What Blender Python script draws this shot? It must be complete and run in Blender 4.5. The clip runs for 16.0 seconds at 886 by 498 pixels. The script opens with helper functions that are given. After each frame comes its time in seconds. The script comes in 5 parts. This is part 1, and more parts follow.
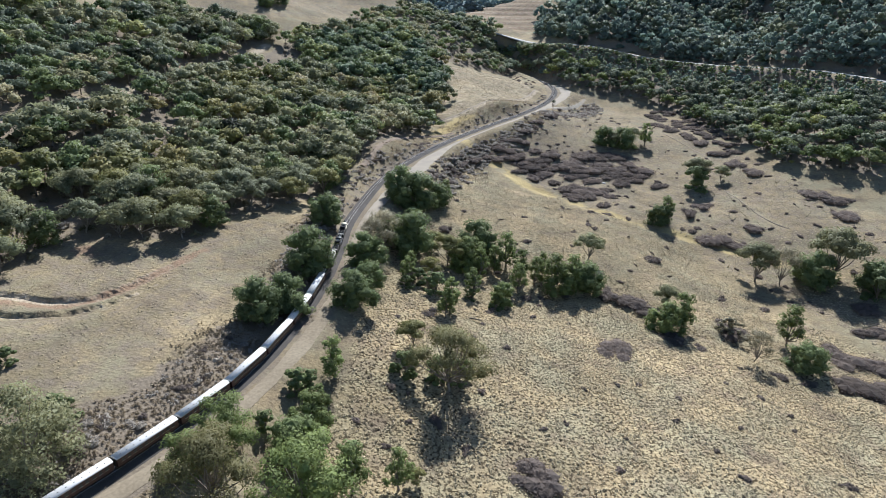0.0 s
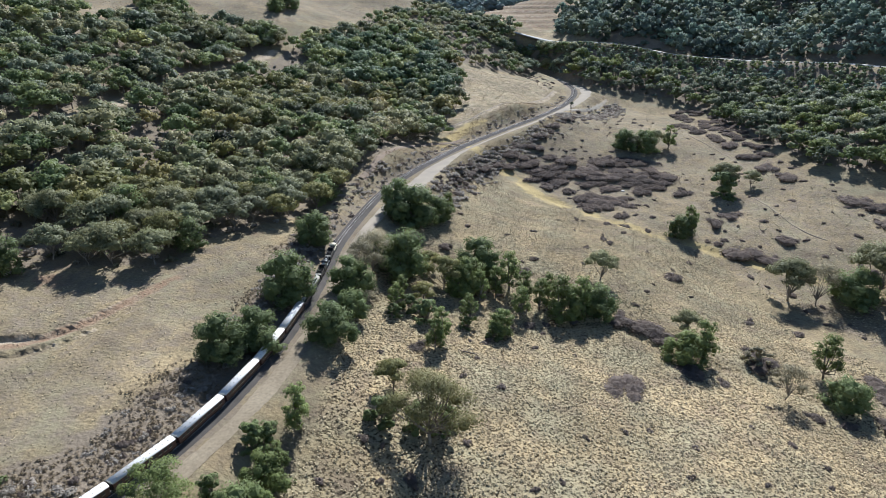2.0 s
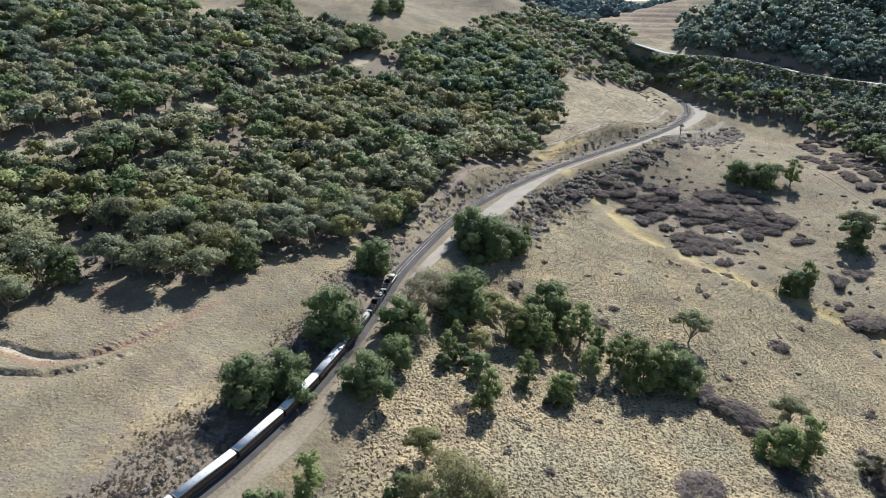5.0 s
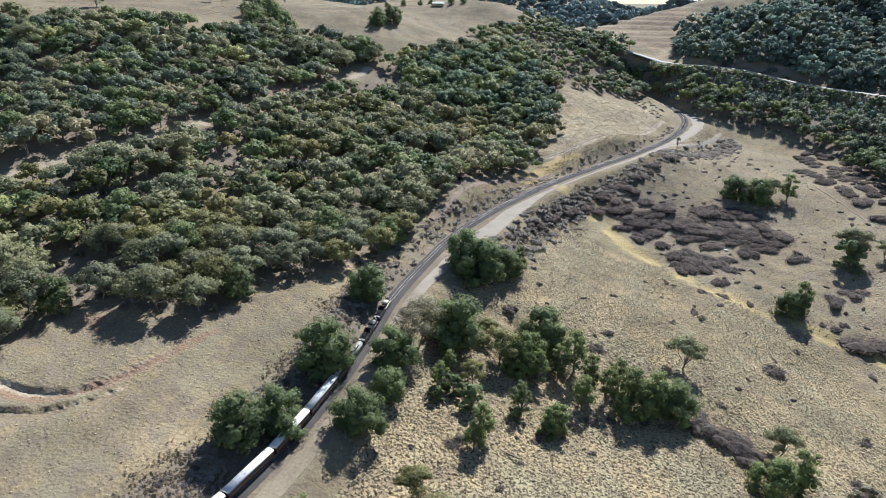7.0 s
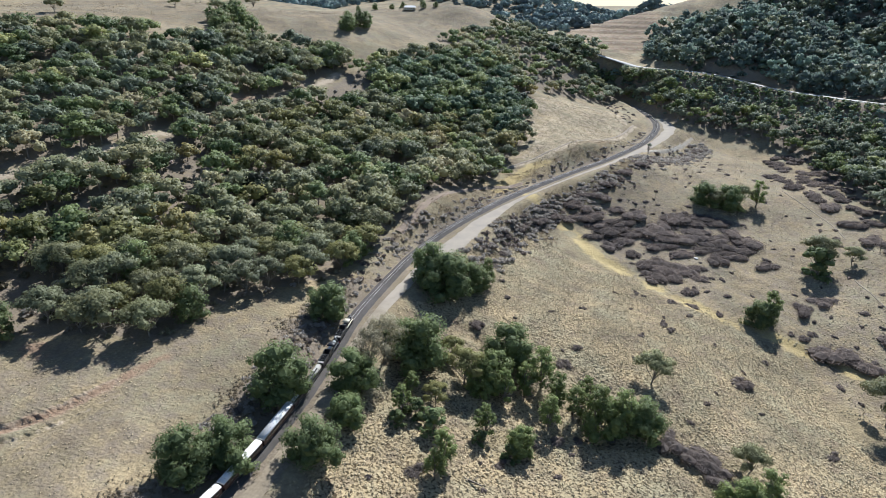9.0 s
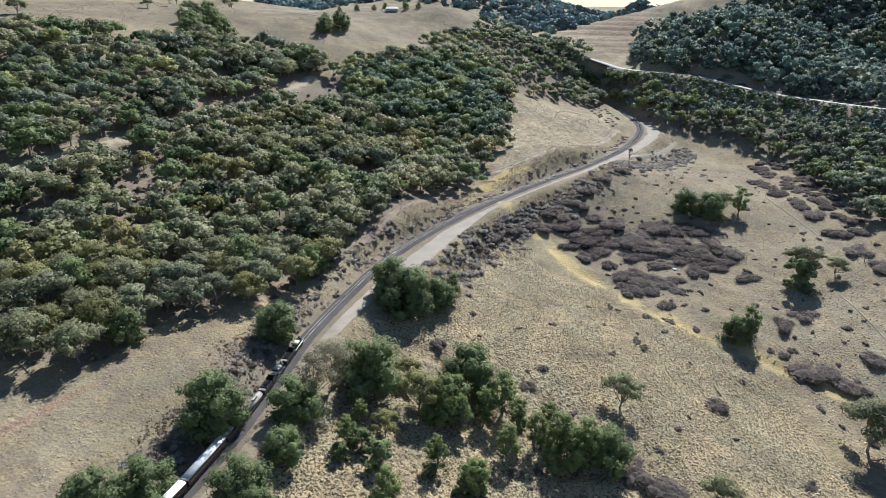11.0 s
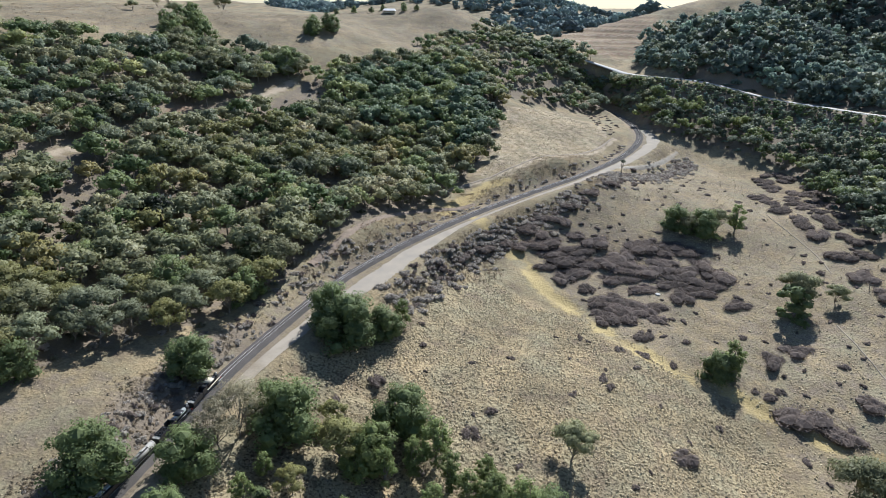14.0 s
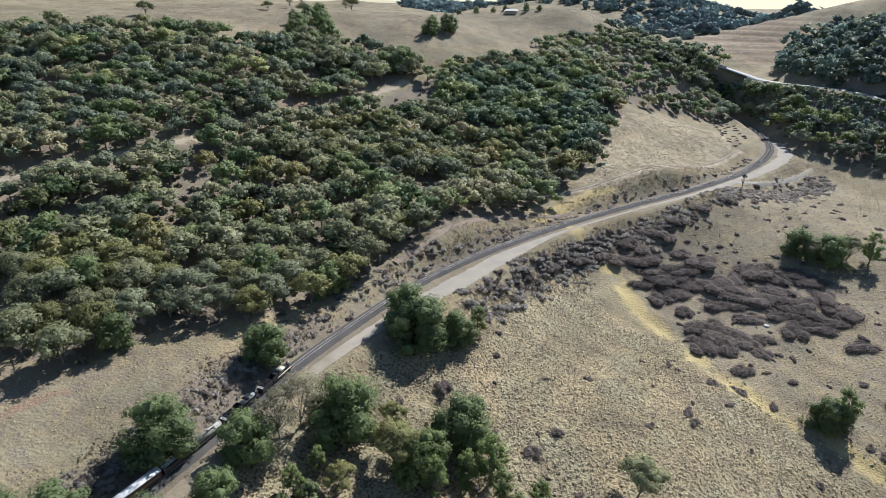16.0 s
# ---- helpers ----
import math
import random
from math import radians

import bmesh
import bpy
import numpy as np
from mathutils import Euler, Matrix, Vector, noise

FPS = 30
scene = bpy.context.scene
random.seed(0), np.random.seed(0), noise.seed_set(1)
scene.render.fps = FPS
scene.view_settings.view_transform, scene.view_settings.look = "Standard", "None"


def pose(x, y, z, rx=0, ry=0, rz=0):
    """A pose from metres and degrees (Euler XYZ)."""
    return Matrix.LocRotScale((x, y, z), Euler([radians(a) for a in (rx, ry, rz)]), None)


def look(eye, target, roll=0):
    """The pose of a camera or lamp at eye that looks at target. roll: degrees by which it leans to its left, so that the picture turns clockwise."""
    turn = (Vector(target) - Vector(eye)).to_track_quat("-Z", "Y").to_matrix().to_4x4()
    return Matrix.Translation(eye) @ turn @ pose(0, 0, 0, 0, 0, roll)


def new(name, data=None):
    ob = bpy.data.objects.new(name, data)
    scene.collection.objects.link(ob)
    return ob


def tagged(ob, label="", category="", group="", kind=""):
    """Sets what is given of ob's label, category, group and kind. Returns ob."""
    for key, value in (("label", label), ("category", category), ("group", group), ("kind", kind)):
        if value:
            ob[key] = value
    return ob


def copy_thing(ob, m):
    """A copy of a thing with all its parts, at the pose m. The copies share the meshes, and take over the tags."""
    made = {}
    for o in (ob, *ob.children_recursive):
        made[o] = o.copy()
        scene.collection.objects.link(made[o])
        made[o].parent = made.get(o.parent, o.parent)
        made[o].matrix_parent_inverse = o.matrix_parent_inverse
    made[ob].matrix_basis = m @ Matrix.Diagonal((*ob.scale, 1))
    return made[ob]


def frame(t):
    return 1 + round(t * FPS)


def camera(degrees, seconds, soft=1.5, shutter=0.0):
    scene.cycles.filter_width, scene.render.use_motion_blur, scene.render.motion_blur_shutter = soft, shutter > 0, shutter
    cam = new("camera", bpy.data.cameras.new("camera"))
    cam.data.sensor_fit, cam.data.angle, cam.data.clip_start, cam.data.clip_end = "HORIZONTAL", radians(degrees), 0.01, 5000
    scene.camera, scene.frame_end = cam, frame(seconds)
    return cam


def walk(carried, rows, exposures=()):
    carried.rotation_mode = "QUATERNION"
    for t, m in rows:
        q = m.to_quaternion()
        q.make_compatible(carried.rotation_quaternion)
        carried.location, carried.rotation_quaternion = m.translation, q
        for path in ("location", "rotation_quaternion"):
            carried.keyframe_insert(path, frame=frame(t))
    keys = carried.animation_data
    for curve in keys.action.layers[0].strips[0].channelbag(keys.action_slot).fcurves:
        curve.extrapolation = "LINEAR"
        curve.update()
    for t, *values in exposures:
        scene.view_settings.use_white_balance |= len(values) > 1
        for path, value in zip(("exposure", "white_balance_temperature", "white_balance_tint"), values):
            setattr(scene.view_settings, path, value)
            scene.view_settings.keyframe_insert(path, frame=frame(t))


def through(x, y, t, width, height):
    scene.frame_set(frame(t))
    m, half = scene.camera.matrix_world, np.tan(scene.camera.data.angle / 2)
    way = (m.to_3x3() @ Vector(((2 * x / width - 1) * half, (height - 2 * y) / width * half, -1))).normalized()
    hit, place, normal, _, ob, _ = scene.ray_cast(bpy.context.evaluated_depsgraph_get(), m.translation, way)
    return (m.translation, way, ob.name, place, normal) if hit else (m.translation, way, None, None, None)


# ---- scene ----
cam = camera(71.4, 16.0, soft=0.75)
METRES, EYE, TILT, LEAN, TURN = 180.0, 114.0, -21.7, -0.8, 0.0
ROWS = [
    (0.0, 0.0, 0.0, 0.0, 0.0, 0.0, 0.0),
    (0.5, 0.023, 0.0351, 0.0145, 1.49, -0.0, -0.58),
    (1.0, 0.0465, 0.0705, 0.0292, 2.41, 0.0, -0.87),
    (1.5, 0.0693, 0.1062, 0.0438, 2.88, -0.0, -0.97),
    (2.0, 0.0916, 0.1425, 0.0588, 2.82, -0.03, 0.49),
    (2.5, 0.1099, 0.1808, 0.0727, 4.0, -0.02, -1.56),
    (3.0, 0.1301, 0.2158, 0.0894, 7.25, -0.45, 11.54),
    (3.5, 0.1444, 0.2523, 0.1057, 11.92, -0.53, -4.65),
    (4.0, 0.1503, 0.2769, 0.1266, 11.98, -0.54, -4.66),
    (6.5, 0.1598, 0.2933, 0.2107, 11.81, -0.39, -4.49),
    (7.0, 0.1637, 0.3001, 0.228, 11.91, -0.41, -4.51),
    (7.5, 0.1678, 0.3074, 0.2433, 11.94, -0.35, -4.55),
    (8.0, 0.175, 0.3169, 0.2532, 11.74, -0.32, -4.48),
    (8.5, 0.1832, 0.3304, 0.2596, 10.79, -0.22, -4.15),
    (9.0, 0.1948, 0.3489, 0.2675, 10.08, -0.17, -3.84),
    (11.5, 0.2917, 0.4796, 0.3221, 9.49, -0.06, -3.61),
    (12.0, 0.3154, 0.5098, 0.3344, 9.18, -0.07, -3.48),
    (12.5, 0.3405, 0.5408, 0.3469, 9.03, -0.02, -3.35),
    (13.0, 0.3662, 0.5724, 0.359, 8.92, 0.01, -3.35),
    (13.5, 0.3927, 0.6036, 0.3717, 9.39, -0.01, -3.47),
    (14.0, 0.4204, 0.6331, 0.3824, 11.59, -0.06, -4.43),
    (14.5, 0.4527, 0.657, 0.3938, 14.86, -0.34, -5.71),
    (15.0, 0.4735, 0.6745, 0.4013, 17.28, -0.6, -6.69),
    (15.5, 0.4864, 0.6848, 0.4061, 19.85, -0.93, -7.65),
    (16.0, 0.4931, 0.6884, 0.4083, 22.44, -1.31, -8.63),
]
walk(cam, [(t, pose(0, 0, EYE, TILT, LEAN, TURN) @ pose(METRES * x, METRES * y, METRES * z, 90 + pitch, roll, yaw)) for t, x, y, z, yaw, pitch, roll in ROWS], exposures=[(0.0, 0.62, 5810, 10), (2.5, 0.58, 5810, 10), (3.0, 0.55, 5810, 10), (3.5, 0.45, 5810, 10), (4.0, 0.56, 5810, 10), (7.0, 0.66, 5810, 10), (12.0, 0.63, 5810, 10), (16.0, 0.55, 5810, 10)])

# ---- light ----
SUN_AZ, SUN_EL = 10.0, 43.0  # degrees to the right of +y, degrees above the horizon
world = bpy.data.worlds.new("sky")
scene.world = world
world.use_nodes = True
sky = world.node_tree.nodes.new("ShaderNodeTexSky")
sky.sky_type, sky.sun_disc = "NISHITA", False
sky.sun_elevation, sky.sun_rotation = radians(SUN_EL), radians(SUN_AZ)
sky.air_density, sky.dust_density, sky.ozone_density, sky.altitude = 1.0, 0.4, 2.0, 500
background = world.node_tree.nodes["Background"]
world.node_tree.links.new(sky.outputs["Color"], background.inputs["Color"])
background.inputs["Strength"].default_value = 0.068
sun_data = bpy.data.lights.new("sun", "SUN")
sun_data.energy, sun_data.angle, sun_data.color = 4.75, radians(0.6), (1.0, 0.965, 0.91)
sun_dir = Vector((math.sin(radians(SUN_AZ)) * math.cos(radians(SUN_EL)), math.cos(radians(SUN_AZ)) * math.cos(radians(SUN_EL)), math.sin(radians(SUN_EL))))
sun = new("sun", sun_data)
sun.matrix_world = look(sun_dir * 900, (0, 0, 0))

# ---- lie of the land ----
SLOPE = [-19.941, -8.587, 7.972, 1.455, 0.357, 0.268]
KNOLLS_NEAR = [
    (-240, 0, 45, -5.3), (250, 35, 110, -9.7), (75, 35, 45, -5.4), (5, 140, 45, -8.5),
    (215, 245, 110, -29.7), (-240, 245, 70, -7.5), (390, 245, 45, -6.0), (40, 280, 45, -11.9),
    (-240, 350, 70, 4.3), (5, 350, 45, -6.4), (180, 350, 45, -10.5), (-380, 350, 70, 7.8),
    (75, 350, 45, 3.1), (-100, 385, 45, -8.8), (320, 420, 45, -11.7), (40, 420, 45, -9.6),
    (-30, 420, 45, 5.2), (145, 490, 110, -29.8), (40, 490, 45, -6.9),
]
KNOLLS_FAR = [
    (92, 852, 42, -20.0), (70, 900, 40, -10.0), (100, 866, 22, -6.0), (86, 910, 26, -10.0), (118, 800, 30, -6.0),
    (250, 525, 45, -4.2), (-380, 560, 110, 33.3), (-135, 560, 70, -8.5), (-30, 560, 45, -6.9),
    (75, 595, 45, 8.4), (-30, 630, 45, -9.6), (285, 665, 70, -22.8), (110, 665, 45, -8.2),
]
KNOLLS_BEYOND = [
    (460, 700, 45, 10.8), (40, 700, 45, -5.7), (180, 735, 70, -31.9), (-485, 770, 110, 12.3),
    (-240, 805, 110, 28.6), (40, 805, 45, -15.7), (320, 805, 45, -10.8), (635, 840, 170, 35.8),
    (285, 840, 45, -7.2), (-30, 910, 45, 3.9), (215, 910, 45, 4.9), (110, 945, 45, -9.2),
    (-100, 1015, 70, 19.1), (-520, 1015, 70, -20.1), (600, 1015, 70, 8.4), (390, 1050, 45, -6.0),
    (5, 1260, 45, -11.2), (255, 1045, 55, 18.0), (400, 930, 50, -16.0), (270, 960, 45, 12.0), (310, 1030, 50, 14.0), (425, 890, 40, -18.0), (395, 820, 32, -10.0), (470, 960, 45, -22.0), (475, 790, 50, 22.0), (540, 860, 60, 26.0), (-111, 1010, 55, 14.0), (140, 1010, 30, -8.0), (-60, 820, 40, 6.0), (-210, 815, 50, 7.0), (-352, 788, 60, 6.0), (-215, 1000, 60, 12.0),
]
# x, y, radius in x, radius in y, height above the plain, of the hills beyond the valley
HILLS_BEYOND = [
    (600, 1180, 180, 230, 105), (300, 1290, 110, 130, 48), (120, 1190, 80, 110, 12), (185, 1165, 85, 75, 26), (20, 1185, 60, 60, 13), (900, 1000, 270, 280, 110), (900, 1500, 290, 300, 120), (420, 1750, 200, 200, 25),
    (-620, 980, 260, 240, 62), (-700, 600, 200, 240, 40), (-900, 1900, 500, 400, 55),
    (-190, 2100, 230, 240, 84), (-300, 2800, 800, 300, 28), (900, 3000, 700, 500, 45), (-1700, 2600, 700, 700, 55),
    (100, 3900, 1200, 500, 36), (1900, 2000, 600, 700, 180), (-1500, 4200, 1300, 500, 36), (1500, 4300, 1100, 400, 50),
]


def ease(v, a, b):
    u = np.clip((v - a) / (b - a), 0, 1)
    return u * u * (3 - 2 * u)


def natural(x, y):
    """Height of the land with no track, in metres."""
    x, y = np.asarray(x, float), np.asarray(y, float)
    u, v = np.clip(x, -900, 1000) / 100, np.clip(y, -200, 1500) / 100
    c = SLOPE
    z = c[0] + c[1] * u + c[2] * v + c[3] * u * u + c[4] * u * v + c[5] * v * v
    for px, py, r, h in KNOLLS_NEAR + KNOLLS_FAR + KNOLLS_BEYOND:
        z = z + h * np.exp(-((x - px) ** 2 + (y - py) ** 2) / (2 * r * r))
    plain = 66 + 0 * x
    for px, py, rx, ry, h in HILLS_BEYOND:
        plain = plain + h * np.exp(-((x - px) / rx) ** 2 / 2 - ((y - py) / ry) ** 2 / 2)
    away = np.maximum(ease(y, 1030, 1230), np.maximum(ease(x, 420, 640), ease(-x, 420, 640)))
    away = np.maximum(away * ease(y, 500, 800), ease(y, 1030, 1230))
    return z * (1 - away) + plain * away

# plan of the railway's centre line, from the valley to the cutting
TRACK = [
    (-150, 15), (-122, 66), (-98, 110), (-81, 139), (-66, 170), (-56, 206), (-51, 247), (-50, 284), (-50, 315), (-46, 350), (-40, 387),
    (-30, 422), (-14, 462), (10, 509), (44, 564), (79, 617), (113, 680), (133, 744), (136, 796), (125, 852), (113, 888), (100, 916), (86, 945),
]
# the gravel road on the downhill side of it: plan and half width
ROAD = [
    (-107, 88, 3.0), (-83, 121, 3.0), (-67, 146, 3.0), (-55, 175, 3.1), (-47, 206, 3.2), (-42, 246, 3.0), (-42, 282, 3.0), (-41, 316, 3.0), (-36, 348, 3.4),
    (-29, 378, 4.6), (-18, 412, 6.5), (-7, 450, 5.2), (13, 498, 1.5), (49, 558, 1.3), (84, 610, 2.4), (122, 678, 4.0), (144, 735, 6.0), (148, 770, 5.5), (143, 800, 4.0),
]
CREEK = [(20, 505), (38, 494), (51, 486), (60, 468), (81, 446), (97, 429), (115, 412), (138, 402), (158, 393), (185, 380), (215, 360), (250, 320)]
GULLY = [(0, 334), (20, 312), (38, 294), (54, 284), (80, 287), (95, 277), (106, 259), (123, 260), (142, 257), (156, 244), (174, 230), (198, 222), (240, 205)]
BANK = [(-168, 209), (-156, 208), (-143, 208), (-131, 213), (-121, 226), (-113, 240)]
BANK_LOW = [(-162, 197), (-152, 196), (-136, 201), (-120, 215), (-108, 234)]
HIGHWAY = [(-60, 1025), (-10, 1010), (30, 1004), (65, 982), (107, 960), (133, 928), (180, 886), (250, 848), (312, 806), (362, 736), (420, 650), (480, 540), (560, 420)]


def smooth_line(points, step=2.0):
    """Points about a step apart on a smooth curve through the given ones."""
    p = np.array(points, float)
    p = np.vstack([2 * p[0] - p[1], p, 2 * p[-1] - p[-2]])
    out = []
    for a, b, c, d in zip(p, p[1:], p[2:], p[3:]):
        n = max(2, int(np.hypot(*(c - b)[:2]) / step))
        u = np.arange(n)[:, None] / n
        out.append(0.5 * (2 * b + (c - a) * u + (2 * a - 5 * b + 4 * c - d) * u**2 + (3 * b - a - 3 * c + d) * u**3))
    return np.vstack(out + [p[-2:-1]])


def bed_height(y):
    return np.maximum(-2.0 + 0.012 * (np.asarray(y, float) - 165), 0.036 * (np.asarray(y, float) - 225))


def near_line(x, y, line):
    """Distance from points to a line, and the index of its nearest vertex."""
    x, y = np.asarray(x, float).ravel(), np.asarray(y, float).ravel()
    d, k = np.full(x.shape, 1e9), np.zeros(x.shape, int)
    for i in range(len(line)):
        e = (x - line[i, 0]) ** 2 + (y - line[i, 1]) ** 2
        m = e < d
        d[m], k[m] = e[m], i
    return np.sqrt(d), k


track_line, road_line = smooth_line(TRACK, 4.0), smooth_line(ROAD, 4.0)
creek_line, gully_line = smooth_line(CREEK, 5.0), smooth_line(GULLY, 5.0)
bank_lines = [smooth_line(BANK, 2.0), smooth_line(BANK_LOW, 2.0)]
highway_line = smooth_line(HIGHWAY, 6.0)
highway_line = np.column_stack([highway_line, natural(highway_line[:, 0], highway_line[:, 1])])
highway_line[:, 2] = np.convolve(np.pad(highway_line[:, 2], 8, mode="edge"), np.ones(17) / 17, mode="valid") + 1.5
highway_line[:, 2] += 4.0 * np.exp(-((highway_line[:, 0] - 310) / 40) ** 2)


def height(x, y):
    """Height of the ground, with the railway's bed, the road beside it and the two watercourses cut into it."""
    shape = np.shape(x)
    x, y = np.asarray(x, float).ravel(), np.asarray(y, float).ravel()
    z = natural(x, y)
    z = z + 0.5 * np.sin(x * 0.11 + 1.7 * np.sin(y * 0.043)) * np.sin(y * 0.093 + 1.3 * np.sin(x * 0.037)) + 0.22 * np.sin(x * 0.31 + y * 0.17) * np.sin(y * 0.27 - x * 0.12)
    shelf = np.exp(-((x - 105) / 75) ** 2 - ((y - 1110) / 95) ** 2)
    z = z + 1.5 * shelf * np.sin(z * 0.95)
    d, k = near_line(x, y, creek_line)
    z = z - 1.6 * np.exp(-((d / 3.5) ** 2)) * (0.6 + 0.4 * np.sin(y * 0.2))
    d, k = near_line(x, y, gully_line)
    z = z - 2.9 * np.exp(-((d / 4.0) ** 2)) * (0.75 + 0.25 * np.sin(x * 0.23))
    dt, k = near_line(x, y, track_line)
    dr, kr = near_line(x, y, road_line)
    bed = bed_height(track_line[k, 1])
    for line, drop in zip(bank_lines, (1.6, 1.7)):
        d, k2 = near_line(x, y, line)
        off = line[k2, 1] - y
        z = z - drop * ease(off, -0.5, 0.8) * np.exp(-((d / 5.5) ** 2)) * ease(-x, 108, 130)
    dh, kh = near_line(x, y, highway_line)
    w = 1 - ease(dh, 8.0, 30.0)
    z = z * (1 - w) + (highway_line[kh, 2] - 0.5) * w
    w = 1 - ease(np.minimum(dt - 2.5, dr - road_line[kr, 2]), 1.5, 8.0 + 0.8 * np.minimum(np.abs(bed - z), 22))
    z = z * (1 - w) + (bed - 0.85) * w
    return z.reshape(shape)


# ---- materials ----
def material(name, base, rough=0.9, metal=0.0, vary=0.12, grain=2.0, bump=0.0, second=None, patch=0.05, island=0.0, obj=0.0):
    """A node material: base colour with grain and patches at real size. island, obj: spread of brightness between leaves, and between things."""
    m = bpy.data.materials.new(name)
    m.use_nodes = True
    nt = m.node_tree
    N, L = nt.nodes, nt.links
    bsdf = N["Principled BSDF"]
    bsdf.inputs["Roughness"].default_value, bsdf.inputs["Metallic"].default_value = rough, metal
    bsdf.inputs["Specular IOR Level"].default_value = 0.5 if metal or rough < 0.6 else 0.2
    geo = N.new("ShaderNodeNewGeometry")
    n1, n2 = N.new("ShaderNodeTexNoise"), N.new("ShaderNodeTexNoise")
    n1.inputs["Scale"].default_value, n1.inputs["Detail"].default_value = grain, 4
    n2.inputs["Scale"].default_value, n2.inputs["Detail"].default_value = patch, 5
    for n in (n1, n2):
        L.new(geo.outputs["Position"], n.inputs["Vector"])
    ramp = N.new("ShaderNodeMapRange")
    ramp.inputs["From Min"].default_value, ramp.inputs["From Max"].default_value = 0.35, 0.65
    L.new(n2.outputs["Fac"], ramp.inputs["Value"])
    mix = N.new("ShaderNodeMix")
    mix.data_type = "RGBA"
    mix.inputs[6].default_value = (*base, 1)
    mix.inputs[7].default_value = (*(second or [c * 0.8 for c in base]), 1)
    L.new(ramp.outputs["Result"], mix.inputs[0])
    hsv = N.new("ShaderNodeHueSaturation")
    L.new(mix.outputs[2], hsv.inputs["Color"])
    # brightness: 1 + vary * (grain - .5) * 2 + island + obj
    val = N.new("ShaderNodeMath")
    val.operation = "MULTIPLY_ADD"
    val.inputs[1].default_value, val.inputs[2].default_value = 2 * vary, 1 - vary
    L.new(n1.outputs["Fac"], val.inputs[0])
    last = val
    for amount, node, out in ((island, geo, "Random Per Island"), (obj, N.new("ShaderNodeObjectInfo"), "Random")):
        if amount:
            a = N.new("ShaderNodeMath")
            a.operation = "MULTIPLY_ADD"
            a.inputs[1].default_value, a.inputs[2].default_value = 2 * amount, 1 - amount
            L.new(node.outputs[out], a.inputs[0])
            b = N.new("ShaderNodeMath")
            b.operation = "MULTIPLY"
            L.new(last.outputs[0], b.inputs[0])
            L.new(a.outputs[0], b.inputs[1])
            last = b
    L.new(last.outputs[0], hsv.inputs["Value"])
    L.new(hsv.outputs["Color"], bsdf.inputs["Base Color"])
    if bump:
        bp = N.new("ShaderNodeBump")
        bp.inputs["Strength"].default_value, bp.inputs["Distance"].default_value = 1.0, bump
        L.new(n1.outputs["Fac"], bp.inputs["Height"])
        L.new(bp.outputs["Normal"], bsdf.inputs["Normal"])
    return m


def leaf_material(name, base, second, through=0.25, island=0.15, obj=0.2, rough=0.62):
    """Leaves: a rough face that lets a share of the light through. The tone of each tree of a wood shifts its brightness and hue."""
    m = material(name, base, rough, vary=0.25, grain=0.5, second=second, patch=0.03, island=island, obj=obj)
    N, L = m.node_tree.nodes, m.node_tree.links
    bsdf, out = N["Principled BSDF"], N["Material Output"]
    tone, hue, value, shift = N.new("ShaderNodeAttribute"), N.new("ShaderNodeMath"), N.new("ShaderNodeMath"), N.new("ShaderNodeHueSaturation")
    tone.attribute_name = "tone"
    bsdf.inputs["Specular IOR Level"].default_value = 0.28
    for node, by, base_value, socket in ((hue, -0.022, 0.5, "Hue"), (value, 0.3, 1.0, "Value")):
        node.operation = "MULTIPLY_ADD"
        node.inputs[1].default_value, node.inputs[2].default_value = by, base_value
        L.new(tone.outputs["Fac"], node.inputs[0])
        L.new(node.outputs[0], shift.inputs[socket])
    L.new(bsdf.inputs["Base Color"].links[0].from_socket, shift.inputs["Color"])
    L.new(shift.outputs["Color"], bsdf.inputs["Base Color"])
    tr, mix = N.new("ShaderNodeBsdfTranslucent"), N.new("ShaderNodeMixShader")
    L.new(shift.outputs["Color"], tr.inputs["Color"])
    mix.inputs[0].default_value = through
    L.new(bsdf.outputs[0], mix.inputs[1])
    L.new(tr.outputs[0], mix.inputs[2])
    L.new(mix.outputs[0], out.inputs["Surface"])
    return m


LEAF_EUCALYPT = leaf_material("eucalypt_leaves", (0.248, 0.258, 0.133), (0.281, 0.276, 0.146), 0.42)
LEAF_SAGE = leaf_material("sage_leaves", (0.243, 0.258, 0.144), (0.220, 0.235, 0.138), 0.42)
LEAF_DARK = leaf_material("dark_leaves", (0.205, 0.25, 0.1), (0.172, 0.216, 0.09), 0.42)
# blue-green eucalypt leaves, with a little haze blue mixed into the colour
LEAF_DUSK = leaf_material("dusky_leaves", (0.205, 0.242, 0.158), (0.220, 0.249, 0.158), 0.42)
LEAF_OLIVE = leaf_material("olive_leaves", (0.257, 0.245, 0.092), (0.224, 0.224, 0.090), 0.42)
LEAF_GREY = leaf_material("grey_leaves", (0.305, 0.276, 0.172), (0.266, 0.239, 0.158), 0.4)
LEAF_FRESH = leaf_material("fresh_leaves", (0.24, 0.288, 0.1), (0.205, 0.252, 0.09), 0.42)
# leaf colours lightened and turned to blue, haze painted into the far woods
LEAF_HILL_HAZE = leaf_material("hazed_hill_leaves", (0.215, 0.285, 0.235), (0.245, 0.298, 0.25), 0.5, island=0.08, rough=0.85)
LEAF_FAR_HAZE = leaf_material("hazed_distant_leaves", (0.234, 0.293, 0.283), (0.254, 0.312, 0.295), 0.4, rough=0.9)
RANK = leaf_material("rank_grass", (0.36, 0.288, 0.19), (0.285, 0.232, 0.158), through=0.45, island=0.3, rough=0.95)
